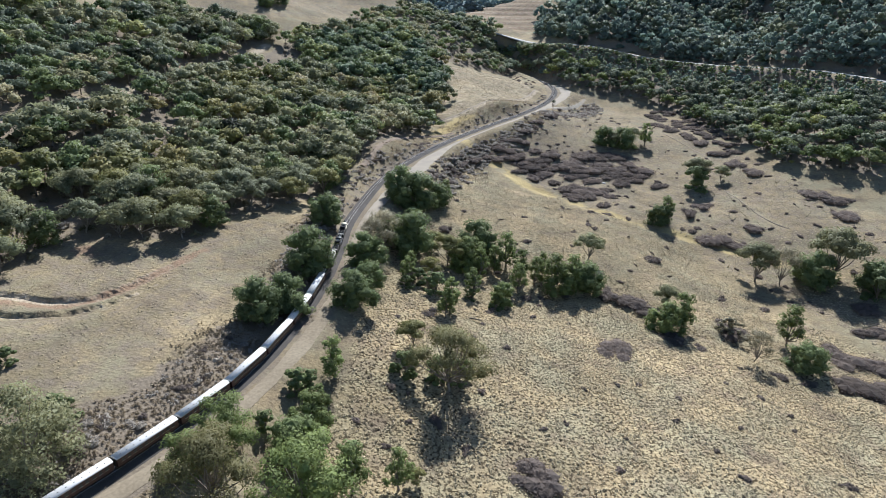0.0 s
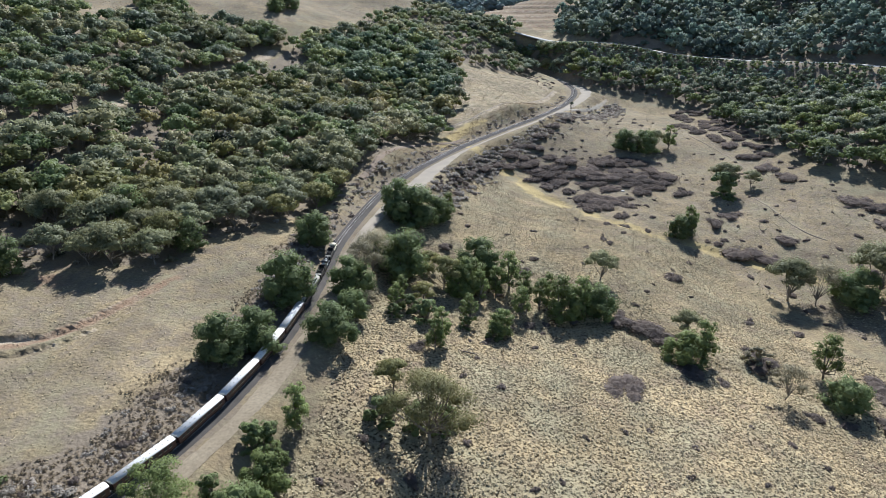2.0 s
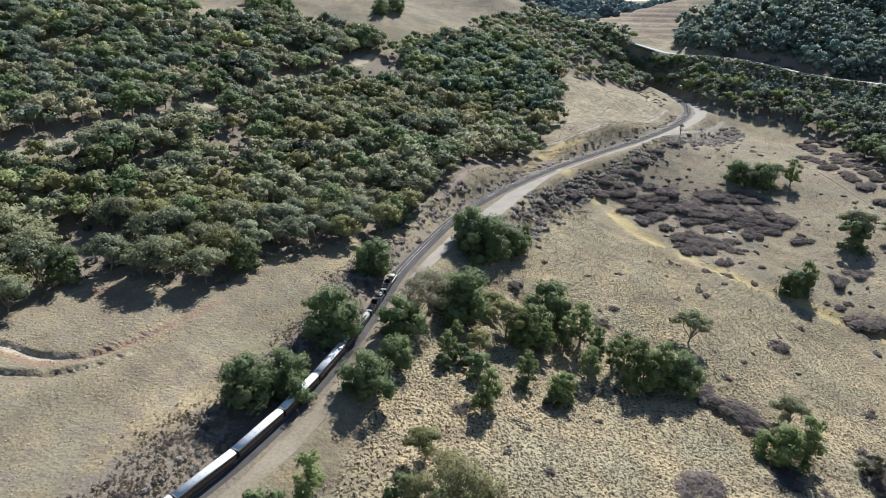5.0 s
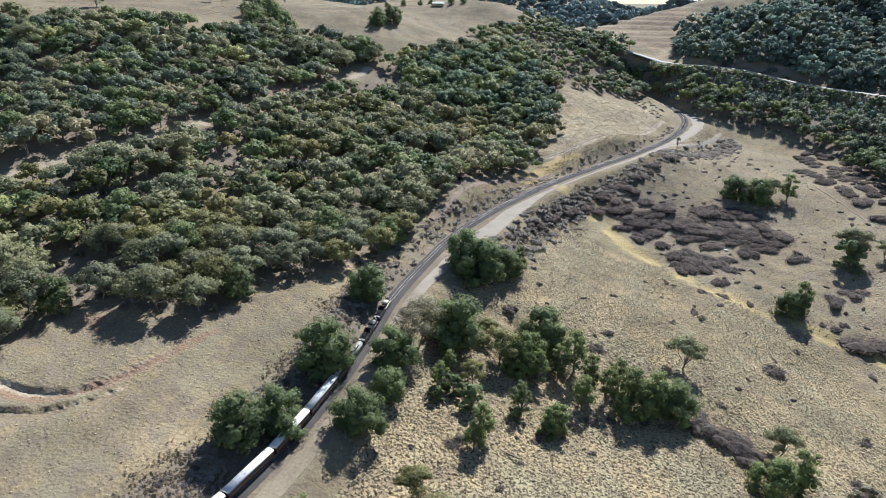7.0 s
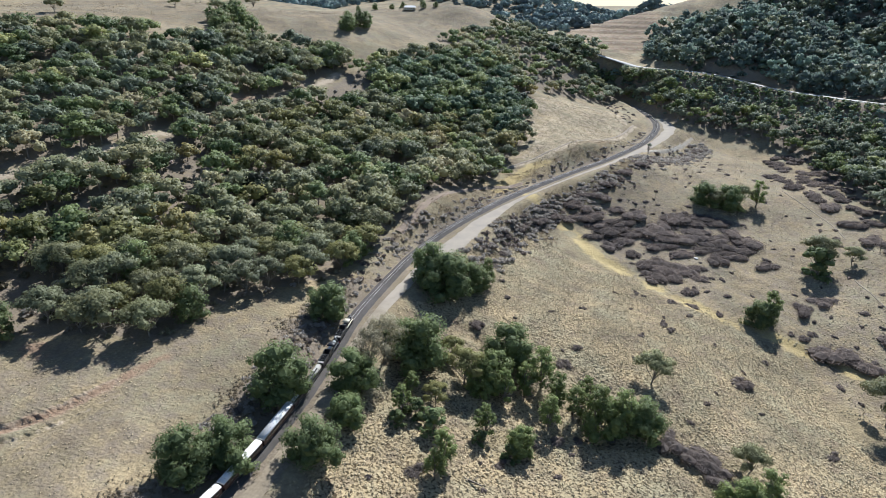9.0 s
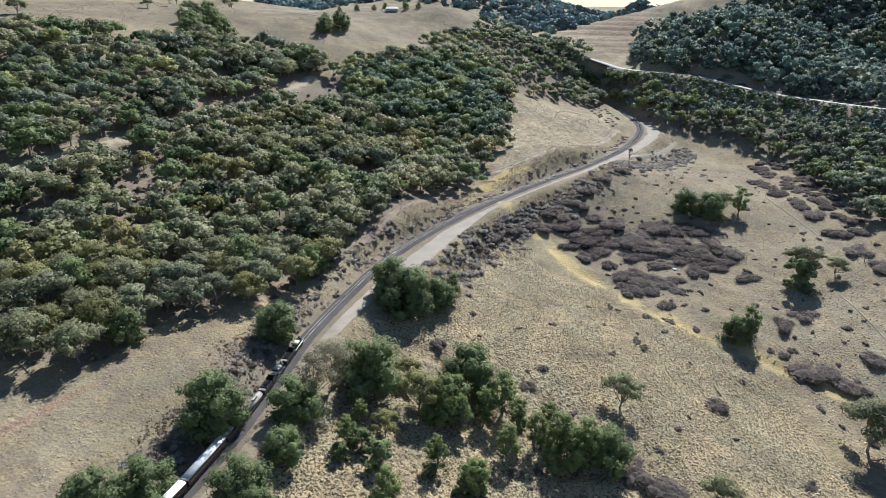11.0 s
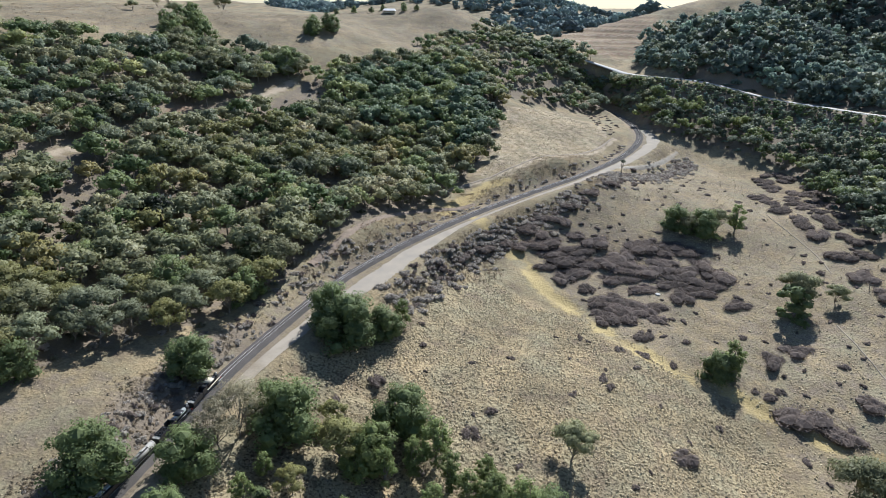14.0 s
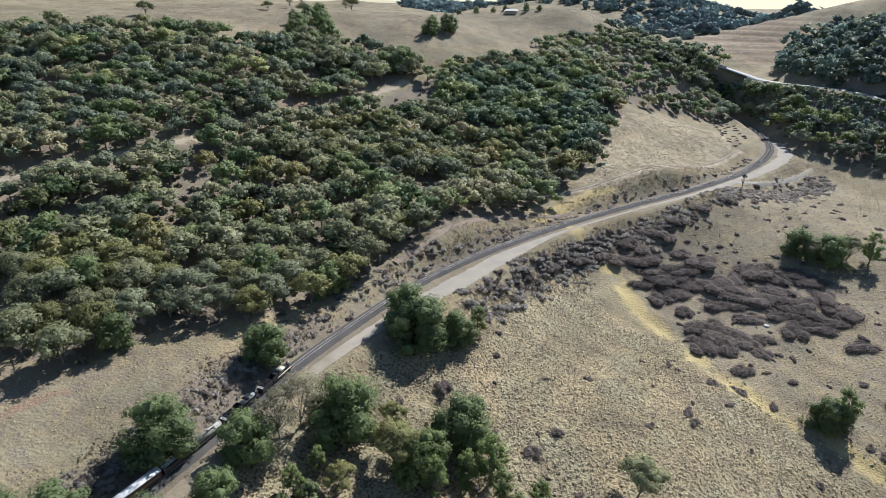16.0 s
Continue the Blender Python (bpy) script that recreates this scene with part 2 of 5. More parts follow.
LEAF_GROVE = leaf_material("grove_leaves", (0.162, 0.222, 0.130), (0.144, 0.200, 0.124), 0.42)
LEAF_BROWN = leaf_material("brown_leaves", (0.262, 0.25, 0.108), (0.24, 0.222, 0.1), 0.42)
TWIGS = leaf_material("dry_twigs", (0.24, 0.197, 0.168), (0.2, 0.168, 0.147), through=0.5, island=0.1, rough=0.95)
SCRUB = leaf_material("grey_scrub", (0.47, 0.425, 0.365), (0.39, 0.355, 0.31), through=0.5, island=0.12, rough=0.95)
STRAW = material("straw", (0.465, 0.375, 0.228), 0.95, vary=0.25, grain=0.9, second=(0.37, 0.312, 0.2), patch=0.05, island=0.3)
BARK = material("pale_bark", (0.3, 0.26, 0.21), 0.9, vary=0.35, grain=1.5, second=(0.18, 0.15, 0.12), patch=0.4)
BALLAST = material("ballast", (0.105, 0.094, 0.085), 0.95, vary=0.5, grain=5.0, bump=0.06, second=(0.075, 0.068, 0.06), patch=0.12)
def road_material():
    m = material("service_road", (0.245, 0.2, 0.138), 0.95, vary=0.4, grain=1.0, bump=0.05, second=(0.3, 0.25, 0.175), patch=0.06)
    N, L = m.node_tree.nodes, m.node_tree.links
    bsdf, geo, along, rag = N["Principled BSDF"], N.new("ShaderNodeNewGeometry"), N.new("ShaderNodeSeparateXYZ"), N.new("ShaderNodeTexNoise")
    rag.inputs["Scale"].default_value, rag.inputs["Detail"].default_value = 0.12, 6
    L.new(geo.outputs["Position"], along.inputs[0])
    L.new(geo.outputs["Position"], rag.inputs["Vector"])
    place, share, pale, wash = N.new("ShaderNodeMath"), N.new("ShaderNodeMapRange"), N.new("ShaderNodeMix"), N.new("ShaderNodeMix")
    place.operation = "MULTIPLY_ADD"
    L.new(rag.outputs["Fac"], place.inputs[0])
    place.inputs[1].default_value = 110
    L.new(along.outputs["Y"], place.inputs[2])
    share.inputs["From Min"].default_value, share.inputs["From Max"].default_value = 350, 405
    L.new(place.outputs[0], share.inputs["Value"])
    pale.data_type = wash.data_type = "RGBA"
    pale.inputs[6].default_value, pale.inputs[7].default_value = (0.25, 0.23, 0.2, 1), (0.43, 0.365, 0.275, 1)
    L.new(rag.outputs["Fac"], pale.inputs[0])
    L.new(share.outputs["Result"], wash.inputs[0])
    L.new(bsdf.inputs["Base Color"].links[0].from_socket, wash.inputs[6])
    L.new(pale.outputs[2], wash.inputs[7])
    L.new(wash.outputs[2], bsdf.inputs["Base Color"])
    return m


SERVICE_ROAD = road_material()
GRAVEL = material("road_gravel", (0.29, 0.25, 0.19), 0.95, vary=0.4, grain=1.2, bump=0.05, second=(0.44, 0.4, 0.33), patch=0.04)
STEEL = material("rail_steel", (0.42, 0.4, 0.38), 0.5, metal=0.8, vary=0.1)
# the ranges' pale blue is haze painted into their base colour
RANGE_HAZE = material("distant_range_haze", (0.5, 0.58, 0.68), 1.0, vary=0.1, grain=0.004, second=(0.42, 0.5, 0.6), patch=0.0015)
DIRT = material("lane_dirt", (0.36, 0.3, 0.225), 0.95, vary=0.3, grain=0.8, second=(0.28, 0.235, 0.18), patch=0.1)
SOIL = material("pink_soil", (0.29, 0.225, 0.17), 0.95, vary=0.35, grain=0.7, second=(0.22, 0.175, 0.13), patch=0.12)
SLEEPER = material("grey_sleepers", (0.2, 0.18, 0.16), 0.9, vary=0.3, grain=3)
CONCRETE = material("pale_road", (0.4, 0.385, 0.36), 0.85, vary=0.15, second=(0.48, 0.46, 0.42))


def ground_material():
    m = material("dry_grassland", (0.322, 0.25, 0.143), 0.95, vary=0.55, grain=0.9, bump=0.5, second=(0.225, 0.184, 0.108), patch=0.05)
    N, L = m.node_tree.nodes, m.node_tree.links
    bsdf = N["Principled BSDF"]
    at = N.new("ShaderNodeVertexColor")
    at.layer_name = "cover"
    sep = N.new("ShaderNodeSeparateColor")
    L.new(at.outputs["Color"], sep.inputs[0])
    geo = N.new("ShaderNodeNewGeometry")
    rag = N.new("ShaderNodeTexNoise")
    rag.inputs["Scale"].default_value, rag.inputs["Detail"].default_value = 0.22, 6
    L.new(geo.outputs["Position"], rag.inputs["Vector"])
    last = bsdf.inputs["Base Color"].links[0].from_socket
    for size, seed, colour, lo, hi in ((0.045, 11.0, (0.262, 0.236, 0.15), 0.46, 0.62), (0.08, 37.0, (0.16, 0.122, 0.085), 0.5, 0.66), (0.3, 71.0, (0.15, 0.12, 0.08), 0.52, 0.7)):
        drift, field, cut, blend = N.new("ShaderNodeVectorMath"), N.new("ShaderNodeTexNoise"), N.new("ShaderNodeMapRange"), N.new("ShaderNodeMix")
        drift.inputs[1].default_value = (seed, seed * 1.7, 0)
        L.new(geo.outputs["Position"], drift.inputs[0])
        field.inputs["Scale"].default_value, field.inputs["Detail"].default_value, field.inputs["Roughness"].default_value = size, 7, 0.65
        L.new(drift.outputs[0], field.inputs["Vector"])
        cut.inputs["From Min"].default_value, cut.inputs["From Max"].default_value, cut.inputs["To Max"].default_value = lo, hi, 0.8
        L.new(field.outputs["Fac"], cut.inputs["Value"])
        blend.data_type = "RGBA"
        L.new(cut.outputs["Result"], blend.inputs[0])
        L.new(last, blend.inputs[6])
        blend.inputs[7].default_value = (*colour, 1)
        last = blend.outputs[2]
    for k, colour in ((0, (0.212, 0.172, 0.125)), (1, (0.41, 0.32, 0.15)), (2, (0.41, 0.335, 0.24)), (3, (0.25, 0.17, 0.11))):
        a = N.new("ShaderNodeMath")
        a.operation = "ADD"
        L.new(sep.outputs[k] if k < 3 else at.outputs["Alpha"], a.inputs[0])
        L.new(rag.outputs["Fac"], a.inputs[1])
        r = N.new("ShaderNodeMapRange")
        r.interpolation_type = "SMOOTHSTEP"
        r.inputs["From Min"].default_value, r.inputs["From Max"].default_value = 0.78, 1.22
        L.new(a.outputs[0], r.inputs["Value"])
        mix = N.new("ShaderNodeMix")
        mix.data_type = "RGBA"
        grain = N.new("ShaderNodeTexNoise")
        grain.inputs["Scale"].default_value, grain.inputs["Detail"].default_value = 1.3, 5
        L.new(geo.outputs["Position"], grain.inputs["Vector"])
        two = N.new("ShaderNodeMix")
        two.data_type = "RGBA"
        two.inputs[6].default_value = (*[c * 0.7 for c in colour], 1)
        two.inputs[7].default_value = (*[c * 1.3 for c in colour], 1)
        L.new(grain.outputs["Fac"], two.inputs[0])
        L.new(two.outputs[2], mix.inputs[7])
        L.new(r.outputs["Result"], mix.inputs[0])
        L.new(last, mix.inputs[6])
        last = mix.outputs[2]
    broad = N.new("ShaderNodeTexNoise")
    broad.inputs["Scale"].default_value, broad.inputs["Detail"].default_value = 0.018, 6
    L.new(geo.outputs["Position"], broad.inputs["Vector"])
    sway = N.new("ShaderNodeMapRange")
    sway.inputs["From Min"].default_value, sway.inputs["From Max"].default_value = 0.32, 0.68
    sway.inputs["To Min"].default_value, sway.inputs["To Max"].default_value = 0.76, 1.18
    L.new(broad.outputs["Fac"], sway.inputs["Value"])
    tone = N.new("ShaderNodeHueSaturation")
    L.new(sway.outputs["Result"], tone.inputs["Value"])
    L.new(last, tone.inputs["Color"])
    last = tone.outputs["Color"]
    # tussocks: pale clumps of straw; the dark gaps paint soil and tussock shadow
    tuft = N.new("ShaderNodeVertexColor")
    tuft.layer_name = "tufts"
    split = N.new("ShaderNodeSeparateColor")
    L.new(tuft.outputs["Color"], split.inputs[0])
    pits = N.new("ShaderNodeTexNoise")
    pits.inputs["Scale"].default_value, pits.inputs["Detail"].default_value, pits.inputs["Roughness"].default_value = 0.95, 3, 0.55
    L.new(geo.outputs["Position"], pits.inputs["Vector"])
    clump = N.new("ShaderNodeMapRange")
    clump.interpolation_type = "SMOOTHSTEP"
    clump.inputs["From Min"].default_value, clump.inputs["From Max"].default_value = 0.405, 0.5
    L.new(pits.outputs["Fac"], clump.inputs["Value"])
    straw = N.new("ShaderNodeMix")
    straw.data_type = "RGBA"
    straw.inputs[6].default_value, straw.inputs[7].default_value = (0.3, 0.275, 0.25, 1), (1.62, 1.6, 1.56, 1)
    L.new(clump.outputs["Result"], straw.inputs[0])
    grown = N.new("ShaderNodeMix")
    grown.data_type, grown.blend_type = "RGBA", "MULTIPLY"
    grown.inputs[0].default_value = 1.0
    L.new(last, grown.inputs[6])
    L.new(straw.outputs[2], grown.inputs[7])
    share = N.new("ShaderNodeMath")
    share.operation = "MULTIPLY"
    patchy = N.new("ShaderNodeMapRange")
    patchy.inputs["From Min"].default_value, patchy.inputs["From Max"].default_value = 0.3, 0.6
    patchy.inputs["To Min"].default_value, patchy.inputs["To Max"].default_value = 0.55, 1.1
    L.new(rag.outputs["Fac"], patchy.inputs["Value"])
    L.new(split.outputs[0], share.inputs[0])
    L.new(patchy.outputs["Result"], share.inputs[1])
    laid = N.new("ShaderNodeMix")
    laid.data_type = "RGBA"
    L.new(share.outputs[0], laid.inputs[0])
    L.new(last, laid.inputs[6])
    L.new(grown.outputs[2], laid.inputs[7])
    L.new(laid.outputs[2], bsdf.inputs["Base Color"])
    lump = N.new("ShaderNodeBump")
    lump.inputs["Distance"].default_value = 0.2
    L.new(split.outputs[0], lump.inputs["Strength"])
    L.new(clump.outputs["Result"], lump.inputs["Height"])
    L.new(bsdf.inputs["Normal"].links[0].from_socket, lump.inputs["Normal"])
    L.new(lump.outputs["Normal"], bsdf.inputs["Normal"])
    return m


GROUND = ground_material()


# ---- ground, railway, road ----
def mesh_from(name, verts, faces, mat, loops=4):
    """A mesh from arrays: verts (n, 3), faces (m, loops)."""
    me = bpy.data.meshes.new(name)
    verts, faces = np.asarray(verts, np.float32), np.asarray(faces, np.int32).reshape(-1, loops)
    me.vertices.add(len(verts))
    me.vertices.foreach_set("co", verts.ravel())
    me.loops.add(faces.size)
    me.loops.foreach_set("vertex_index", faces.ravel())
    me.polygons.add(len(faces))
    me.polygons.foreach_set("loop_start", np.arange(0, faces.size, loops, dtype=np.int32))
    me.polygons.foreach_set("loop_total", np.full(len(faces), loops, np.int32))
    me.materials.append(mat)
    me.update(calc_edges=True)
    return me


def within(x, y, poly):
    """Which points lie in a polygon of the plan."""
    p = np.array(poly, float)
    hit = np.zeros(np.shape(x), bool)
    for (ax, ay), (bx, by) in zip(p, np.roll(p, -1, 0)):
        c = (ay > y) != (by > y)
        hit ^= c & (x < (bx - ax) * (y - ay) / (by - ay + 1e-9) + ax)
    return hit


# woods, in plan
WOOD_WEST = [
    (-330, 60), (-200, 160), (-172, 225), (-165, 250), (-140, 259), (-112, 263), (-106, 295), (-84, 322), (-72, 339), (-62, 371), (-57, 398), (-50, 440), (-32, 492), (-8, 545), (-4, 573),
    (4, 619), (6, 690), (0, 770), (-36, 830), (-80, 815), (-150, 722), (-168, 668), (-183, 608), (-200, 545), (-222, 458), (-249, 376), (-276, 305), (-400, 150),
]
WOOD_UPPER = [(-294, 296), (-264, 345), (-243, 395), (-222, 462), (-196, 572), (-180, 650), (-186, 700), (-236, 690), (-275, 650), (-340, 575), (-390, 540), (-470, 470), (-440, 330)]
WOOD_CUTTING = [(-80, 812), (-118, 850), (-105, 890), (-66, 950), (-20, 990), (42, 1015), (95, 960), (150, 880), (150, 845), (112, 900), (76, 850), (50, 830), (7, 790), (-25, 785)]
WOOD_CREEK = [(150, 790), (160, 776), (192, 764), (238, 738), (258, 692), (262, 602), (268, 545), (280, 496), (330, 455), (420, 520), (440, 590), (390, 680), (345, 755), (280, 830), (180, 865), (140, 900), (135, 850)]
WOOD_HILL = [(140, 985), (190, 885), (290, 845), (360, 770), (400, 700), (460, 600), (700, 540), (1000, 800), (900, 1250), (520, 1300), (360, 1190), (280, 1150), (215, 1120), (160, 1080)]
WOOD_SPUR = [(70, 985), (107, 940), (133, 912), (176, 870), (160, 850), (150, 825), (140, 870), (122, 915), (90, 955)]
DIRT_TRACK = smooth_line([(-275, 300), (-262, 345), (-247, 381), (-239, 406), (-232, 432), (-224, 458), (-198, 560), (-186, 622), (-178, 660)], 5.0)

EDGE_LANE = [(-52, 402), (-48, 426), (-45, 447), (-36, 477), (-20, 507), (1, 525), (10, 537)]


def axis(lo, hi, step, out_lo, out_hi, grow=1.12):
    mid = list(np.arange(lo, hi + 0.1, step))
    up, s = [hi], step
    while up[-1] < out_hi:
        s *= grow
        up.append(up[-1] + s)
    down, s = [lo], step
    while down[-1] > out_lo:
        s *= grow
        down.append(down[-1] - s)
    return np.array(down[:0:-1] + mid + up[1:])


def build_ground():
    ax, ay = axis(-330, 360, 5.0, -4600, 4600), axis(60, 1240, 5.0, -900, 4900)
    ax, ay = np.unique(np.r_[ax, np.arange(-170, -106, 1.5), np.arange(2.5, 262, 5.0)]), np.unique(np.r_[ay, np.arange(192, 236, 0.8), np.arange(202, 512, 2.5)])
    gx, gy = np.meshgrid(ax, ay)
    gz = height(gx, gy)
    x, y = gx.ravel(), gy.ravel()
    verts = np.stack([x, y, gz.ravel()], 1)
    nx, ny = len(ax), len(ay)
    i = (np.arange(ny - 1)[:, None] * nx + np.arange(nx - 1)[None]).ravel()
    me = mesh_from("ground", verts, np.stack([i, i + 1, i + nx + 1, i + nx], 1), GROUND)
    me.polygons.foreach_set("use_smooth", np.ones(len(me.polygons), bool))
    cover = np.zeros((len(x), 4), np.float32)
    for wood, much in ((WOOD_WEST, 0.62), (WOOD_UPPER, 0.62), (WOOD_CUTTING, 0.6), (WOOD_SPUR, 0.8), (WOOD_CREEK, 0.85), (WOOD_HILL, 0.85)):
        cover[within(x, y, wood), 0] = much
    dc, _ = near_line(x, y, creek_line)
    cover[:, 1] = np.maximum(cover[:, 1], (0.66 + 0.26 * np.sin(x * 0.21 + 2 * np.sin(y * 0.11))) * np.exp(-((dc / 8.5) ** 2)) * ease(y, 300, 340))
    cover[:, 1] = np.maximum(cover[:, 1], 0.85 * np.exp(-((near_line(x, y, smooth_line([(-6, 515), (3, 540), (14, 563), (24, 574)], 3.0))[0] / 8) ** 2)))
    cover[within(x, y, [(-4, 585), (22, 572), (60, 620), (100, 690), (105, 775), (50, 812), (5, 745)]), 2] = 0.42
    cover[within(x, y, [(20, 600), (60, 640), (95, 700), (95, 770), (50, 800), (20, 740)]), 1] = 0.36
    shelf = np.exp(-((x - 105) / 75) ** 2 - ((y - 1110) / 95) ** 2)
    cover[:, 2] = np.maximum(cover[:, 2], 0.8 * ease(shelf, 0.1, 0.4) * ease(np.sin(natural(x, y) * 0.95 + 0.9), 0.45, 0.95))
    cover[:, 3] = 0.5 * ease(shelf, 0.1, 0.4)
    for area, much in (([(45, 515), (70, 470), (92, 440), (118, 420), (150, 470), (172, 492), (170, 525), (120, 540), (80, 535)], 0.52), ([(92, 432), (164, 382), (230, 240), (330, 280), (265, 500), (235, 640), (170, 770), (130, 680), (80, 560)], 0.44), ([(-190, 100), (-110, 130), (-84, 215), (-72, 300), (-106, 290), (-165, 250), (-200, 190)], 0.43), ([(-450, 560), (-300, 640), (-200, 720), (-150, 800), (-60, 900), (-40, 1010), (-200, 1060), (-420, 900), (-560, 700)], 0.42)):
        inside = within(x, y, area)
        cover[inside, 0] = np.maximum(cover[inside, 0], much)
    dt, _ = near_line(x, y, track_line)
    cover[:, 0] = np.maximum(cover[:, 0], 0.66 * np.exp(-((dt / 13) ** 2)))
    for line, wide, much in ((DIRT_TRACK, 5.0, 0.9), (smooth_line([(110, 648), (122, 658), (136, 676), (151, 703), (162, 727), (169, 743)], 3.0), 3.0, 0.9), (smooth_line([(-14, 552), (20, 582), (60, 634), (92, 690), (112, 740)], 4.0), 2.6, 0.8), (bank_lines[0] - (0, 2.0), 2.6, 0.95), (bank_lines[1] - (0, 1.5), 1.6, 0.55)):
        d, _ = near_line(x, y, line)
        cover[:, 2] = np.maximum(cover[:, 2], much * np.exp(-((d / wide) ** 2)))
        cover[:, 0] *= 1 - np.exp(-((d / wide) ** 2))
    arc = smooth_line([(-166, 203), (-150, 203), (-137, 206), (-124, 219), (-113, 238), (-106, 256)], 2.0)
    cover[:, 3] = np.maximum(cover[:, 3], 0.7 * np.exp(-((near_line(x, y, arc)[0] / 3.4) ** 2)))
    cover[:, 3] = np.maximum(cover[:, 3], 0.7 * np.exp(-(((x + 152) / 9) ** 2) - ((y - 246) / 7) ** 2))
    cover[within(x, y, [(-110, 60), (-70, 130), (-62, 180), (-56, 320), (-60, 345), (-72, 320), (-72, 220), (-82, 195), (-96, 165), (-118, 130), (-160, 70)]), 0] = 0.75
    tufts = np.zeros((len(x), 4), np.float32)
    for area, much in (([(-38, 128), (180, 110), (232, 230), (182, 300), (162, 380), (92, 430), (20, 462), (-10, 400), (-28, 330), (-32, 200)], 0.85), ([(92, 432), (164, 382), (230, 240), (330, 280), (265, 500), (235, 640), (170, 770), (130, 680), (80, 560)], 0.65), ([(0, 590), (20, 575), (60, 625), (95, 690), (100, 770), (50, 810), (5, 740)], 0.5), ([(-170, 120), (-110, 130), (-84, 215), (-72, 300), (-106, 290), (-165, 250), (-190, 190)], 0.16), ([(-450, 560), (-300, 640), (-200, 720), (-150, 800), (-60, 900), (-40, 1010), (-200, 1060), (-420, 900), (-560, 700)], 0.12)):
        tufts[within(x, y, area), 0] = much
    tufts[:, 0] *= 1 - 0.35 * ease(y, 220, 330) * ease(x, -40, 0)
    tufts[:, 0] *= (1 - cover[:, 1]) * (1 - 0.8 * cover[:, 0]) * ease(near_line(x, y, road_line)[0], 5, 11)
    layer = me.color_attributes.new("tufts", "FLOAT_COLOR", "POINT")
    layer.data.foreach_set("color", tufts.ravel())
    cover[:, 3] = np.maximum(cover[:, 3], 0.75 * np.exp(-(((x + 219) / 9) ** 2) - ((y - 548) / 20) ** 2))
    layer = me.color_attributes.new("cover", "FLOAT_COLOR", "POINT")
    layer.data.foreach_set("color", cover.ravel())
    return tagged(new("ground", me), "dry straw-coloured grassland over rolling hills", "ground", kind="structure")


ground = build_ground()


def sweep(name, line, section, mat, lift=0.0):
    """A strip of the given cross-section (offset to the right, height) along a line whose third column is its height."""
    p = np.asarray(line, float)
    t = np.gradient(p[:, :2], axis=0)
    t /= np.linalg.norm(t, axis=1)[:, None]
    right = np.stack([t[:, 1], -t[:, 0]], 1)
    sec = np.asarray(section, float)
    v = np.zeros((len(p), len(sec), 3))
    v[:, :, :2] = p[:, None, :2] + right[:, None] * sec[None, :, :1]
    v[:, :, 2] = p[:, None, 2] + sec[None, :, 1] + lift
    n, k = len(p), len(sec)
    i = (np.arange(n - 1)[:, None] * k + np.arange(k - 1)[None]).ravel()
    return mesh_from(name, v.reshape(-1, 3), np.stack([i, i + 1, i + k + 1, i + k], 1), mat)


rail_path = smooth_line(TRACK, 2.5)
rail_path = np.column_stack([rail_path, bed_height(rail_path[:, 1])])
railway = tagged(new("railway"), "single railway line on grey stone ballast", "railway", kind="structure")


def part(name, me, parent, label="", kind=""):
    """One mesh as a part of a thing."""
    ob = new(name, me)
    ob.parent = parent
    return tagged(ob, label, kind=kind)


part("ballast", sweep("ballast", rail_path, [(-3.6, -0.9), (-1.9, -0.1), (-1.3, -0.02), (1.3, -0.02), (1.9, -0.1), (3.6, -0.9)], BALLAST), railway)
for side in (-0.72, 0.72):
    part("rail", sweep("rail", rail_path, [(side - 0.07, 0.06), (side - 0.04, 0.2), (side + 0.04, 0.2), (side + 0.07, 0.06)], STEEL), railway, "bright worn steel rail")


def build_sleepers():
    p = smooth_line(TRACK, 0.7)
    p = np.column_stack([p, bed_height(p[:, 1])])
    t = np.gradient(p[:, :2], axis=0)
    t /= np.linalg.norm(t, axis=1)[:, None]
    r = np.stack([t[:, 1], -t[:, 0]], 1)
    box = np.array([(-1.25, -0.12, -0.1), (1.25, -0.12, -0.1), (1.25, 0.12, -0.1), (-1.25, 0.12, -0.1), (-1.25, -0.12, 0.06), (1.25, -0.12, 0.06), (1.25, 0.12, 0.06), (-1.25, 0.12, 0.06)])
    v = np.zeros((len(p), 8, 3))
    v[:, :, :2] = p[:, None, :2] + box[None, :, :1] * r[:, None] + box[None, :, 1:2] * t[:, None]
    v[:, :, 2] = p[:, None, 2] + box[None, :, 2]
    f = np.array([(4, 5, 6, 7), (0, 1, 5, 4), (1, 2, 6, 5), (2, 3, 7, 6), (3, 0, 4, 7)])
    return mesh_from("sleepers", v.reshape(-1, 3), (f[None] + 8 * np.arange(len(p))[:, None, None]).reshape(-1, 4), SLEEPER)


part("sleepers", build_sleepers(), railway, kind="stuff")

road_path = smooth_line(ROAD, 1.2)


